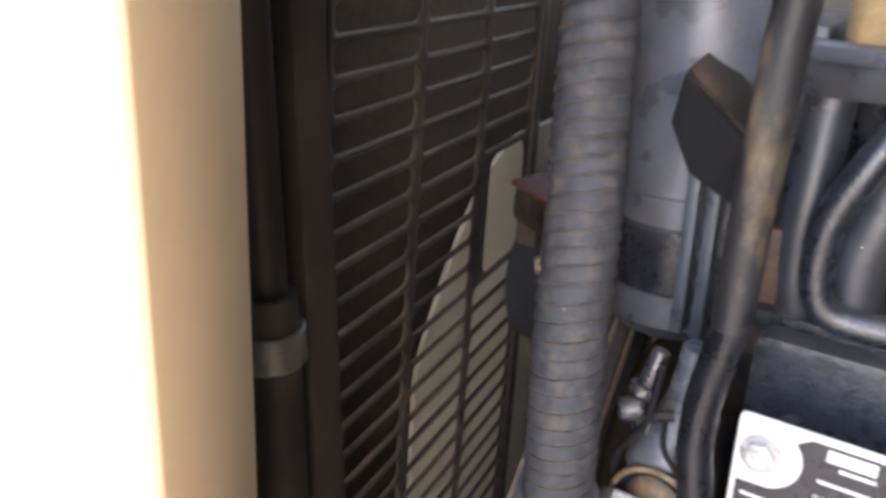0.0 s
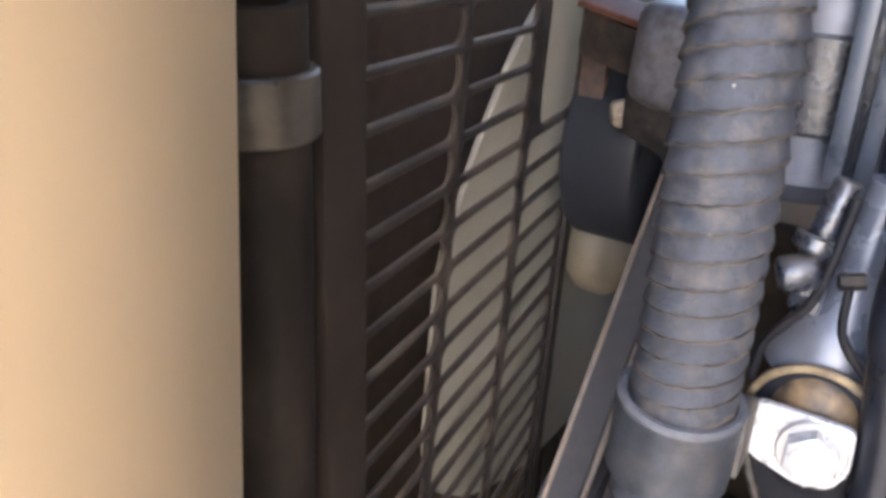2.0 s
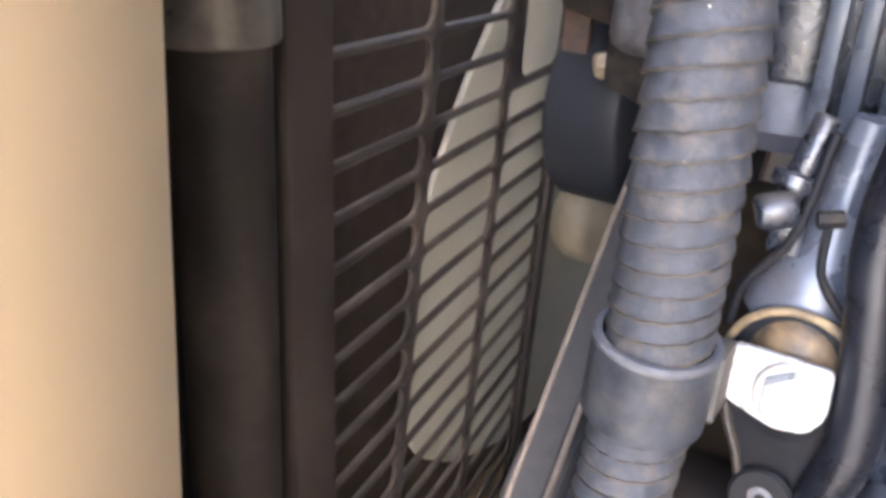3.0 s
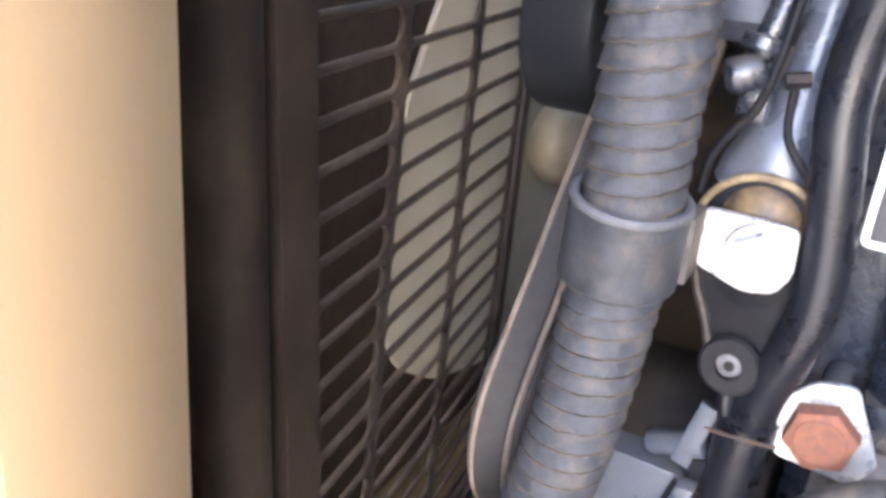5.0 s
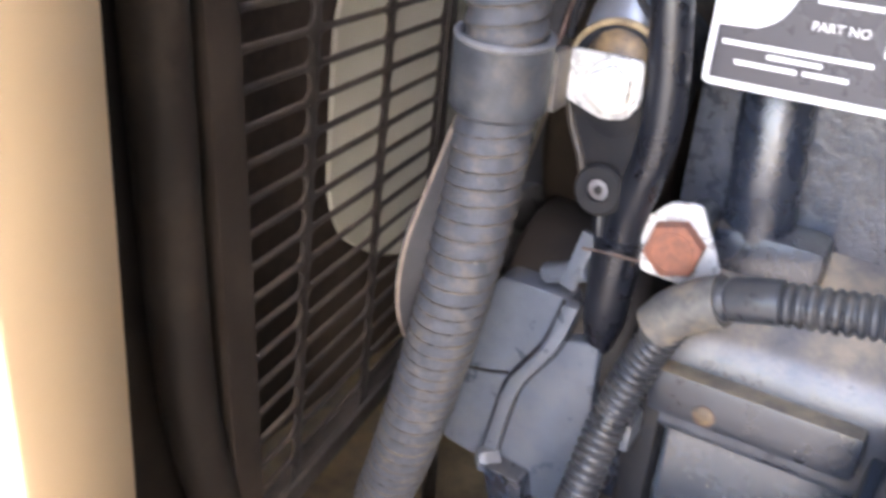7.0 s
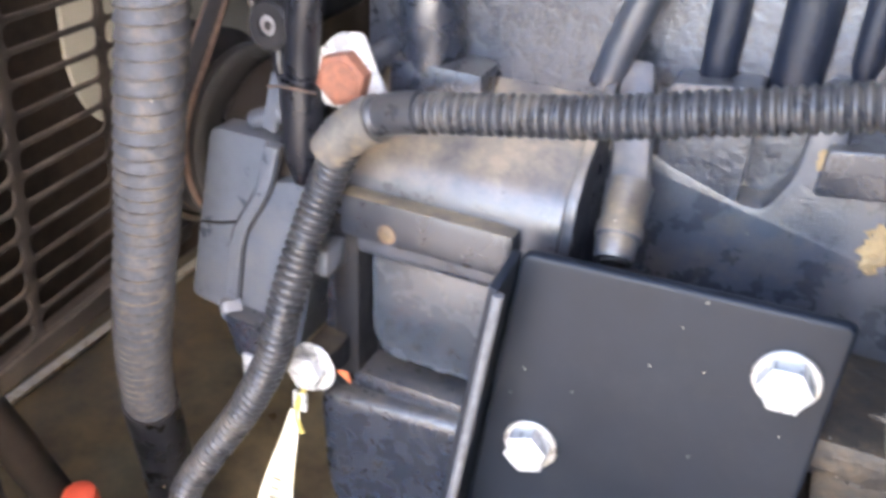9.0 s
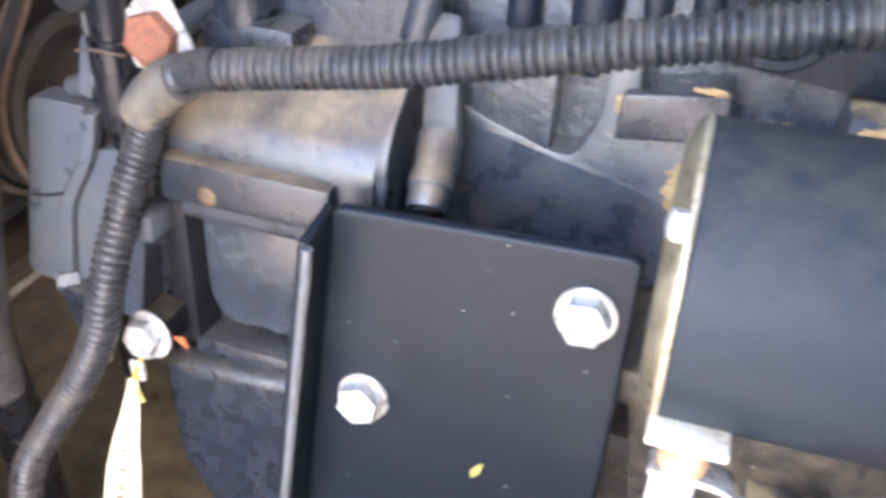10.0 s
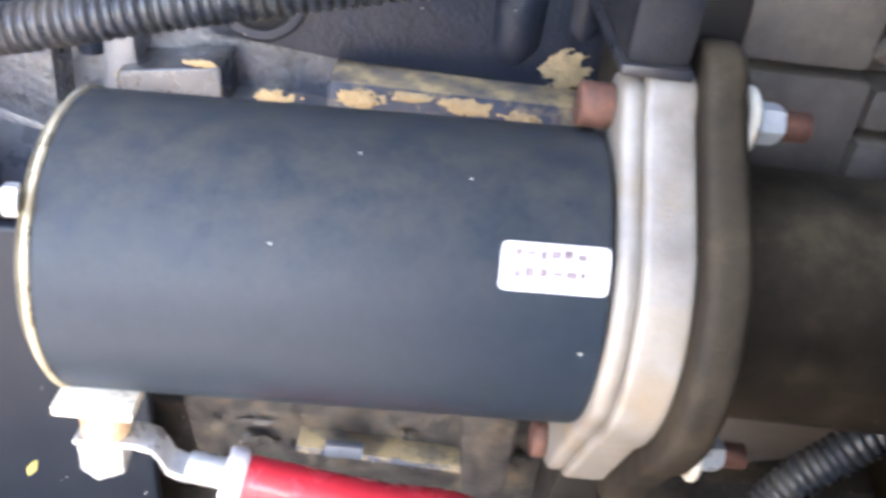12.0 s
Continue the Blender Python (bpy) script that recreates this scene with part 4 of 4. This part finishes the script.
part("front_strip", prism(rounded([(-0.078, 0.566), (-0.070, 0.566), (-0.074, 0.44), (-0.084, 0.44)], 0.002), "y", 0.352, 0.40, 0.002), "engine", case)

# ---- data plate ----
PY = 0.370
data = thing("data_plate", (-0.024, PY, 0.70), "white-bordered black data plate bolted to the engine", "data plate")
part("base", prism(rounded([(-0.0775, 0.7035), (0.0320, 0.7035), (0.0320, 0.7680), (-0.0775, 0.7680)], 0.004, 4), "y", PY, PY + 0.0016, 0.0003, 1), "white", data)
notch = [(0.0290, 0.7068), (0.0290, 0.7640), (-0.0440, 0.7640), *arc(-0.064, 0.7475, 0.0185, 40, -75, 10), (-0.0745, 0.7290), (-0.0745, 0.7068)]
part("black_field", prism(notch, "y", PY - 0.0004, PY + 0.0002, 0.0, 1), "field", data, "black printed field")
for x0, x1, z0, z1 in ((-0.010, 0.026, 0.7262, 0.7372), (-0.004, 0.0255, 0.7135, 0.7235), (-0.0100, 0.026, 0.7405, 0.7470)):
    part("entry_box", prism(rounded([(x0, z0), (x1, z0), (x1, z1), (x0, z1)], 0.0015, 3), "y", PY - 0.0008, PY - 0.0002, 0.0, 1), "white", data)
for x0, x1, z in ((-0.0715, -0.0125, 0.7225), (-0.0525, -0.0310, 0.7190), (-0.0650, -0.0400, 0.7148), (-0.0375, -0.0200, 0.7150), (-0.038, -0.014, 0.7440), (-0.030, -0.014, 0.7530)):
    part("print_bar", box(x0, x1, PY - 0.0008, PY - 0.0002, z - 0.0009, z + 0.0009, 0.0), "white", data)
part("emblem_bar", box(-0.036, -0.0145, PY - 0.0008, PY - 0.0002, 0.756, 0.7625, 0.0), "white", data)
txt = bpy.data.curves.new("lettering", "FONT")
txt.body, txt.size, txt.extrude = "PART NO", 0.0052, 0.0002
txt.materials.append(M["white"])
letters = new("lettering", txt)
letters.parent = data
letters.matrix_basis = pose(-0.0385 + 0.024, -0.0007, 0.7325 - 0.70, 90, 0, 0)
bolt(data, (-0.0650, PY, 0.7480), (0, -1, 0.12), 0.0078, 0.006, 0.0098, "zinc")
for xx in (-0.060, 0.020):
    part("stand_off", rod((xx, PY + 0.0016, 0.745), (xx, 0.43, 0.745), 0.006, 0.0005, 16), "engine", data)

# ---- loom, its clip and the rusted bolt ----
lclip = thing("loom_clip", (-0.065, 0.345, 0.61), "rubber-lined loom clip under a rusted hexagon bolt", "clip")
part("clip_tab", prism(rounded([(-0.0885, 0.638), (-0.0770, 0.650), (-0.0630, 0.652), (-0.0490, 0.622), (-0.0560, 0.610), (-0.0860, 0.612)], 0.003, 3), "y", 0.3600, 0.3630, 0.0005, 1), "zinc", lclip, "bright zinc tab")
bolt(lclip, (-0.0710, 0.3600, 0.6295), (0.05, -1, 0.05), 0.0140, 0.009, 0.0, "rust", turn=0.28)
part("clip_stem", rod((-0.0710, 0.363, 0.6295), (-0.0710, 0.41, 0.6295), 0.007, 0.0005, 16), "alloy", lclip)
part("sleeve", sweep([(-0.0670, 0.337, 0.5990), (-0.0600, 0.337, 0.6090), (-0.0490, 0.336, 0.6185), (-0.0410, 0.335, 0.6230)], 0.0116, 28, 0.003), "clip_rubber", lclip, "dusty rubber sleeve")

loom = thing("loom_conduit", (0.05, 0.33, 0.64), "black corrugated split-loom conduit along the engine", "conduit", "loom conduits")
part("corrugated_tube", sweep([(-0.050, 0.336, 0.6185), (-0.034, 0.333, 0.6270), (-0.012, 0.331, 0.6330), (0.013, 0.330, 0.6380), (0.063, 0.330, 0.6475), (0.108, 0.330, 0.6590), (0.147, 0.330, 0.6690), (0.194, 0.330, 0.6815), (0.245, 0.332, 0.6935), (0.31, 0.345, 0.705), (0.38, 0.37, 0.71), (0.42, 0.43, 0.71)], 0.0094, 28, 0.00062, ribbed(0.0045, 0.17)), "conduit", loom)
part("tape", sweep([(-0.036, 0.3335, 0.6262), (-0.026, 0.332, 0.6300), (-0.018, 0.3315, 0.6318)], 0.0098, 24, 0.003), "conduit", loom, "smooth black tape at the clip")
part("tape", sweep([(0.330, 0.350, 0.7065), (0.352, 0.3585, 0.7085)], 0.0098, 24, 0.003), "tube", loom)
loom2 = thing("loom_conduit", (-0.10, 0.30, 0.45), "black corrugated split-loom conduit hanging towards the floor", "conduit", "loom conduits")
part("corrugated_tube", sweep([(-0.054, 0.337, 0.6140), (-0.062, 0.337, 0.6010), (-0.071, 0.335, 0.578), (-0.0775, 0.325, 0.550), (-0.0800, 0.314, 0.528), (-0.0825, 0.307, 0.508), (-0.0885, 0.303, 0.483), (-0.103, 0.296, 0.450), (-0.123, 0.286, 0.415), (-0.138, 0.278, 0.380), (-0.15, 0.276, 0.30), (-0.15, 0.28, 0.142)], 0.0096, 28, 0.00062, ribbed(0.0044, 0.17)), "conduit", loom2)

part("tape", sweep([(-0.150, 0.276, 0.30), (-0.150, 0.277, 0.27)], 0.0099, 24, 0.003), "tube", loom2)

# ---- mount plate ----
YP = 0.3265
mount = thing("mount_plate", (0.10, YP, 0.36), "satin black bent steel engine mount plate with zinc bolts", "mount plate")
part("web", prism(rounded([(0.0365, 0.5780), (0.1772, 0.5845), (0.1770, 0.30), (0.0100, 0.30)], 0.006, 5), "y", YP, YP + 0.007, 0.0026, 3), "plate", mount)
part("left_flange", poly_solid([(0.0362, YP + 0.004, 0.5765), (0.0100, YP + 0.004, 0.30), (0.0045, YP - 0.031, 0.30), (0.0348, YP - 0.022, 0.570)], 0.005, 0.0012), "plate", mount)
part("worn_lit_edge", sweep([(0.0072, YP - 0.0306, 0.302), (0.0215, YP - 0.0262, 0.436), (0.0352, YP - 0.0222, 0.568)], 0.0026, 10, 0.01), "lip", mount, "worn edge of the flange, its lit line put into the grey")
bolt(mount, (0.0527, YP, 0.4697), (0, -1, 0.05), 0.0118, 0.0095, 0.0142, "zinc", "zinc_dull", turn=0.35)
bolt(mount, (0.1573, YP, 0.5520), (0, -1, 0.05), 0.0118, 0.0095, 0.0142, "zinc", "zinc_dull", turn=0.1)
part("base", box(0.0, 0.19, 0.29, 0.42, 0.142, 0.30, 0.004), "black_steel", mount)

leaf = thing("leaf_scrap", (0.1160, YP - 0.001, 0.4400), "small dry yellow leaf scrap stuck on the plate", "leaf")
part("blade", prism(rounded([(0.1130, 0.4340), (0.1175, 0.4385), (0.1190, 0.4455), (0.1160, 0.4440), (0.1125, 0.4385)], 0.001, 2), "y", YP - 0.0012, YP - 0.0002, 0.0, 1), "leafy", leaf)

red_cap = thing("red_cap", (-0.205, 0.262, 0.142), "orange-red plastic cap standing on a drain stem at the floor", "cap")
part("stem", rod((-0.205, 0.262, 0.142), (-0.205, 0.262, 0.352), 0.006, 0.001), "tube", red_cap)
part("cap_top", lathe((-0.205, 0.262, 0.352), (-0.205, 0.262, 0.372), [(0, 0.011), (0.7, 0.011), (0.92, 0.0095), (1, 0.006)], 28), "cap_orange", red_cap)

# ---- tag ----
tbolt = thing("flange_bolt", (-0.0725, 0.34, 0.4755), "zinc flange bolt on the timing case", "bolt")
bolt(tbolt, (-0.0757, 0.328, 0.4700), (-0.12, -1, 0.1), 0.0112, 0.0095, 0.0146, "zinc", stem=0.004)
part("bolt_pad", box(-0.0840, -0.0660, 0.3285, 0.356, 0.4610, 0.4800, 0.003), "engine_dark", tbolt, "dark pad under the bolt")
part("orange_flag", poly_solid([(-0.064, 0.332, 0.4690), (-0.054, 0.331, 0.4640), (-0.056, 0.331, 0.4710)], 0.001, 0.0), "orange", tbolt)
tag = thing("cloth_tag", (-0.078, 0.318, 0.36), "cream cloth tag hanging from a bolt by a green thread", "tag")


def cloth_strip(points, widths, thick):
    own, rows = bmesh.new(), []
    path = smooth_path(points, 0.003)
    for i, c in enumerate(path):
        t = i / (len(path) - 1)
        w = float(np.interp(t, np.linspace(0, 1, len(widths)), widths))
        a = 0.35 * math.sin(3.2 * t)
        side = Vector((math.cos(a), math.sin(a) * 0.5, 0))
        back = Vector((0, thick, 0))
        rows.append([own.verts.new(c - side * w), own.verts.new(c + side * w), own.verts.new(c + side * w + back), own.verts.new(c - side * w + back)])
    for r0, r1 in zip(rows, rows[1:]):
        for k in range(4):
            own.faces.new((r0[k], r0[(k + 1) % 4], r1[(k + 1) % 4], r1[k]))
    own.faces.new(rows[0])
    own.faces.new(rows[-1][::-1])
    bmesh.ops.recalc_face_normals(own, faces=own.faces)
    return own


part("strip", cloth_strip([(-0.0810, 0.314, 0.4460), (-0.0845, 0.311, 0.4240), (-0.0900, 0.307, 0.395), (-0.0965, 0.304, 0.355), (-0.1010, 0.302, 0.315)], [0.0028, 0.0068, 0.0108, 0.0125, 0.0130], 0.0008), "cloth", tag)
for k in range(7):
    part("print_row", box(-0.0925 - 0.0014 * k, -0.0865 - 0.0014 * k, 0.3040 - 0.0005 * k, 0.3046 - 0.0005 * k, 0.396 - 0.008 * k, 0.3975 - 0.008 * k, 0.0), "tan_steel", tag)
part("thread", sweep([(-0.0770, 0.322, 0.461), (-0.0795, 0.316, 0.452), (-0.0800, 0.3145, 0.441), (-0.0760, 0.313, 0.432)], 0.0016, 8, 0.003), "leafy", tag, "green thread")
part("eyelet", box(-0.0840, -0.0755, 0.3165, 0.3195, 0.4440, 0.4570, 0.001), "zinc", tag)

# ---- starter motor ----
SY, SZ, SR = 0.2580, 0.6305, 0.0475
starter = thing("starter_motor", (0.27, SY, 0.58), "blue-black starter motor with cream end cap and alloy flange", "starter motor")


def axis_at(x):
    return (x, SY, SZ + 0.003 * (x - 0.27) / 0.1)


part("yoke", lathe(axis_at(0.1905), axis_at(0.3470), [(0, SR - 0.001), (0.008, SR), (0.99, SR), (1, SR - 0.001)], 96), "starter", starter)
part("end_cap", lathe(axis_at(0.1838), axis_at(0.1892), [(0.12, 0.020), (0.04, 0.028), (0, 0.034), (0.10, 0.0395), (0.38, 0.0438), (0.72, 0.0462), (1, 0.0470)], 96), "cap_dark", starter, "dull olive end cap")
part("cap_rim", ring(axis_at(0.1890), axis_at(0.1912), 0.0482, 0.030, 96, 0.0006), "cream_metal", starter, "bright cream rim")
bolt(starter, (0.1875, 0.2215, 0.6622), (-1, -0.25, 0.1), 0.0046, 0.0040, 0.0, "zinc", name="through_bolt")
part("terminal_pad", box(0.1900, 0.2140, 0.2130, 0.2390, 0.5928, 0.5966, 0.001), "cream_bright", starter)
part("terminal_insulator", rod((0.2025, 0.222, 0.5802), (0.2025, 0.222, 0.5925), 0.0076, 0.001), "insulator", starter)
part("terminal_nut", lathe((0.2010, 0.2215, 0.5660), (0.2010, 0.2215, 0.5778), [(0, 0.0078), (0.85, 0.0078), (1, 0.0070)], 6), "zinc", starter)
part("terminal_stud", rod((0.2020, 0.222, 0.5620), (0.2020, 0.222, 0.5940), 0.0035, 0.0005, 16), "zinc_dull", starter)
flg = [*arc(0.268, 0.688, 0.0140, 20, 160, 10), *arc(SY, 0.630, 0.0515, 136, 224, 18), *arc(0.252, 0.566, 0.0135, 200, 340, 10), *arc(0.262, 0.630, 0.0515, -40, 40, 12)]
part("alloy_flange", prism(flg, "x", 0.3540, 0.3690, 0.0022, 3), "alu", starter, "dull alloy drive flange")
part("flange_face", prism([(a - (a - SY) * 0.05, b - (b - 0.63) * 0.035) for a, b in flg], "x", 0.3475, 0.3545, 0.0030, 3), "alu", starter)
part("adaptor", prism([(a + (a - SY) * 0.16, b + (b - 0.63) * 0.12) for a, b in flg], "x", 0.3690, 0.3820, 0.004, 3), "brown", starter)
part("nose", lathe((0.380, 0.285, 0.616), (0.62, 0.285, 0.612), [(0, 0.046), (0.9, 0.046), (1, 0.045)], 64), "brown", starter)
for cy, cz, fx in ((0.2700, 0.6870, 0.0), (0.2540, 0.5635, 0.0130)):
    part("stud", rod((0.3370 + fx * 0.4, cy, cz), (0.3475, cy, cz), 0.0070, 0.001, 24), "rust_stud", starter, "rusted stud")
    part("stud_tip", rod((0.3780, cy, cz), (0.4085 + fx, cy, cz), 0.0048, 0.001, 20), "rust_stud", starter)
    part("nut", lathe((0.3900 + fx, cy, cz), (0.3995 + fx, cy, cz), [(0, 0.0066), (0.8, 0.0066), (1, 0.0058)], 6), "zinc", starter)
    part("washer", ring((0.3868 + fx, cy, cz), (0.3900 + fx, cy, cz), 0.0108, 0.0045), "cream_bright", starter, "cream washer")
    part("spacer", ring((0.3795, cy, cz), (0.3870 + fx, cy, cz), 0.0086, 0.0045), "band", starter)


def on_yoke(x0, x1, a0, a1, r, n=10, corner=0.0):
    """A thin patch that follows the yoke."""
    own = bmesh.new()
    rows = []
    for k in range(n + 1):
        w = radians(a0 + (a1 - a0) * k / n)
        row = []
        turn_in = 0.0
        if corner:
            d = corner - min(k, n - k) * abs(a1 - a0) / n * 0.0174 * r
            turn_in = corner - math.sqrt(max(corner**2 - max(d, 0.0) ** 2, 0.0))
        for x in (x0 + turn_in, x1 - turn_in):
            c = Vector(axis_at(x))
            for h in (r, r + 0.00035):
                row.append(own.verts.new(c + h * Vector((0, math.cos(w), math.sin(w)))))
        rows.append(row)
    for p, q in zip(rows, rows[1:]):
        for i, j in ((0, 1), (1, 3), (3, 2), (2, 0)):
            own.faces.new((p[i], p[j], q[j], q[i]))
    own.faces.new((rows[0][0], rows[0][2], rows[0][3], rows[0][1]))
    own.faces.new((rows[-1][0], rows[-1][1], rows[-1][3], rows[-1][2]))
    bmesh.ops.recalc_face_normals(own, faces=own.faces)
    return own


sticker = part("sticker", on_yoke(0.3158, 0.3455, 137.0, 153.0, SR + 0.0001, 40, 0.0018), "label", starter, "small white paper sticker")
random.seed(3)
for a in (140.5, 146.8):
    x = 0.3195
    while x < 0.3375:
        w = random.uniform(0.0016, 0.0032)
        part("ink_bar", on_yoke(x, min(x + w, 0.339), a - random.uniform(0.6, 1.9), a + random.uniform(0.5, 1.9), SR + 0.0004, 3), "ink", sticker)
        x += w + random.uniform(0.0005, 0.0013)

cable = thing("battery_cable", (0.25, 0.225, 0.55), "red battery cable with a crimped tinned lug", "cable")
strap_line = [(0.1935, 0.5800), (0.2125, 0.5800), (0.2180, 0.5787), (0.2205, 0.5740), (0.2220, 0.5700), (0.2255, 0.5682), (0.2400, 0.5658)]
part("lug", prism([*strap_line, *[(x - 0.0004, z - 0.0024) for x, z in strap_line[::-1]]], "y", 0.2165, 0.2270, 0.0004, 1), "tinned", cable, "tinned lug")
part("crimp", rod((0.2270, 0.222, 0.5675), (0.2400, 0.222, 0.5653), 0.0050, 0.001, 20), "tinned", cable)
part("marker_sleeve", rod((0.2388, 0.222, 0.5660), (0.2455, 0.222, 0.5644), 0.0089, 0.001), "label", cable, "cream marker sleeve")
part("insulation", sweep([(0.2455, 0.222, 0.5644), (0.268, 0.223, 0.5590), (0.291, 0.226, 0.5520), (0.325, 0.238, 0.534), (0.362, 0.26, 0.47), (0.38, 0.28, 0.34), (0.39, 0.29, 0.142)], 0.0077, 24, 0.006), "red", cable)

# ---- bellhousing ----
pipe_stub = thing("black_cover", (0.36, 0.30, 0.70), "matt black cover block above the starter flange", "cover")
part("cover_block", box(0.3465, 0.3660, 0.262, 0.42, 0.7030, 0.80, 0.004), "engine_dark", pipe_stub)
part("cover_lip", box(0.3455, 0.3668, 0.260, 0.42, 0.7005, 0.7040, 0.001), "tube", pipe_stub, "folded lower lip")
bell = thing("bellhousing", (0.50, 0.45, 0.36), "dusty grey-brown cast bellhousing with stepped ribs", "engine housing")
part("flange", prism(rounded([(0.305, 0.50), (0.305, 0.72), (0.34, 0.79), (0.70, 0.79), (0.70, 0.40), (0.34, 0.40)], 0.02), "x", 0.3720, 0.3950, 0.004), "black_steel", bell)
part("shell", lathe((0.395, 0.56, 0.58), (0.62, 0.56, 0.58), [(0, 0.24), (0.3, 0.235), (1, 0.21)], 64), "bell", bell)
for x0, x1, z0, z1, yy in ((0.395, 0.446, 0.690, 0.730, 0.318), (0.395, 0.452, 0.645, 0.686, 0.322), (0.455, 0.50, 0.665, 0.682, 0.326), (0.456, 0.478, 0.640, 0.661, 0.326)):
    part("step", box(x0, x1, yy, yy + 0.08, z0, z1, 0.004), "bell", bell)
part("edge_rib", sweep([(0.440, 0.320, 0.742), (0.470, 0.317, 0.722), (0.510, 0.318, 0.700)], 0.0050, 12, 0.005), "bell", bell)
part("edge_rib", sweep([(0.448, 0.320, 0.700), (0.480, 0.318, 0.684), (0.520, 0.320, 0.668)], 0.0045, 12, 0.005), "bell", bell)
part("shelf", box(0.395, 0.60, 0.315, 0.36, 0.632, 0.641, 0.002), "bell", bell)
part("foot", box(0.42, 0.60, 0.40, 0.70, 0.142, 0.40, 0.01), "grime", bell)
black_hose = thing("black_hose", (0.48, 0.30, 0.72), "thick black rubber hose over the bellhousing", "hose")
part("hose_body", sweep([(0.44, 0.330, 0.78), (0.455, 0.318, 0.735), (0.485, 0.312, 0.700), (0.54, 0.315, 0.665), (0.64, 0.33, 0.63), (0.80, 0.36, 0.50)], 0.016, 28, 0.008), "tube", black_hose)
loom3 = thing("loom_conduit", (0.44, 0.25, 0.40), "black corrugated split-loom conduit below the starter nose", "conduit", "loom conduits")
part("corrugated_tube", sweep([(0.405, 0.256, 0.33), (0.418, 0.262, 0.43), (0.437, 0.269, 0.490), (0.4544, 0.2740, 0.5278), (0.4690, 0.2760, 0.5449), (0.4850, 0.278, 0.5600), (0.53, 0.285, 0.582), (0.62, 0.30, 0.60)], 0.0088, 24, 0.00075, ribbed(0.0037, 0.13)), "conduit", loom3)
part("tail", rod((0.405, 0.256, 0.335), (0.405, 0.256, 0.142), 0.0075), "tube", loom3)

# ---- upper front of the engine ----
front = thing("front_cover", (-0.15, 0.45, 0.75), "silver-grey smooth cast front cover", "engine cover")
part("cover_body", lathe((-0.150, 0.470, 0.755), (-0.152, 0.476, 1.08), [(0, 0.034), (0.03, 0.042), (0.27, 0.043), (0.275, 0.0445), (1, 0.048)], 48), "silver", front)
part("cover_band", ring((-0.150, 0.470, 0.785), (-0.1505, 0.4712, 0.826), 0.0445, 0.03, 48, 0.002), "engine", front, "dark painted band")
channel = thing("ribbed_channel", (-0.118, 0.42, 0.77), "grey cast vertical channel with three ribs", "engine cover")
part("channel_back", box(-0.134, -0.098, 0.425, 0.47, 0.772, 0.880, 0.002), "engine", channel)
for xx in (-0.1325, -0.1215, -0.1085):
    part("rib", box(xx, xx + 0.0070, 0.413, 0.427, 0.774, 0.880, 0.002), "alloy", channel)
guard = thing("black_guard", (-0.12, 0.41, 0.86), "matt black folded steel guard bracket", "bracket")
part("face", prism([(-0.1430, 0.892), (-0.1385, 0.918), (-0.1030, 0.888), (-0.1060, 0.855), (-0.1310, 0.868)], "y", 0.4080, 0.4110, 0.0008, 1), "engine_dark", guard)
part("fold", poly_solid([(-0.1385, 0.4095, 0.918), (-0.1030, 0.4095, 0.888), (-0.1010, 0.440, 0.895), (-0.1365, 0.440, 0.925)], 0.0025, 0.0006), "grime", guard, "dusty folded edge")
pump = thing("injection_pump", (-0.12, 0.46, 0.90), "bright ribbed alloy injection pump head", "pump")
for k in range(4):
    part("barrel", rod((-0.138 + 0.013 * k, 0.452, 0.885), (-0.141 + 0.014 * k, 0.462, 0.975), 0.0058, 0.001, 20), "silver", pump)
part("body", box(-0.145, -0.085, 0.455, 0.52, 0.880, 0.940, 0.006), "alloy", pump)
intake = thing("intake_manifold", (-0.02, 0.47, 0.79), "dusty grey cast intake manifold with rounded runners", "manifold")
part("top_flange", box(-0.094, 0.20, 0.436, 0.50, 0.908, 0.926, 0.004), "dusty", intake)
part("top_rail", box(-0.094, 0.20, 0.432, 0.45, 0.926, 0.934, 0.002), "alloy", intake)
for x0, r, lean in ((-0.078, 0.0125, 0.0), (-0.048, 0.014, 0.014), (0.0, 0.016, 0.01), (0.05, 0.016, 0.01)):
    part("runner", sweep([(x0 + lean, 0.452, 0.910), (x0 + lean * 0.6, 0.440, 0.87), (x0, 0.436, 0.83), (x0 + 0.004, 0.440, 0.795), (x0 + 0.012, 0.452, 0.77)], r, 24, 0.006), "dusty", intake)
part("arc_rib", sweep([(-0.040, 0.432, 0.905), (-0.050, 0.424, 0.885), (-0.0625, 0.420, 0.8547), (-0.064, 0.420, 0.825), (-0.056, 0.421, 0.806), (-0.030, 0.424, 0.802), (0.02, 0.43, 0.803)], 0.0085, 14, 0.005), "engine", intake, "curved casting rib")
part("lower_flange", box(-0.094, 0.20, 0.425, 0.48, 0.785, 0.796, 0.003), "engine", intake)
part("clamp_block", box(-0.100, -0.082, 0.425, 0.445, 0.800, 0.842, 0.003), "rust_dark", intake)
cap = thing("yellow_cap", (-0.066, 0.46, 0.934), "dusty yellow plastic filler cap", "cap")
part("cap_body", lathe((-0.066, 0.460, 0.934), (-0.066, 0.460, 0.958), [(0, 0.013), (0.7, 0.013), (0.9, 0.011), (1, 0.008)], 24), "clay", cap)
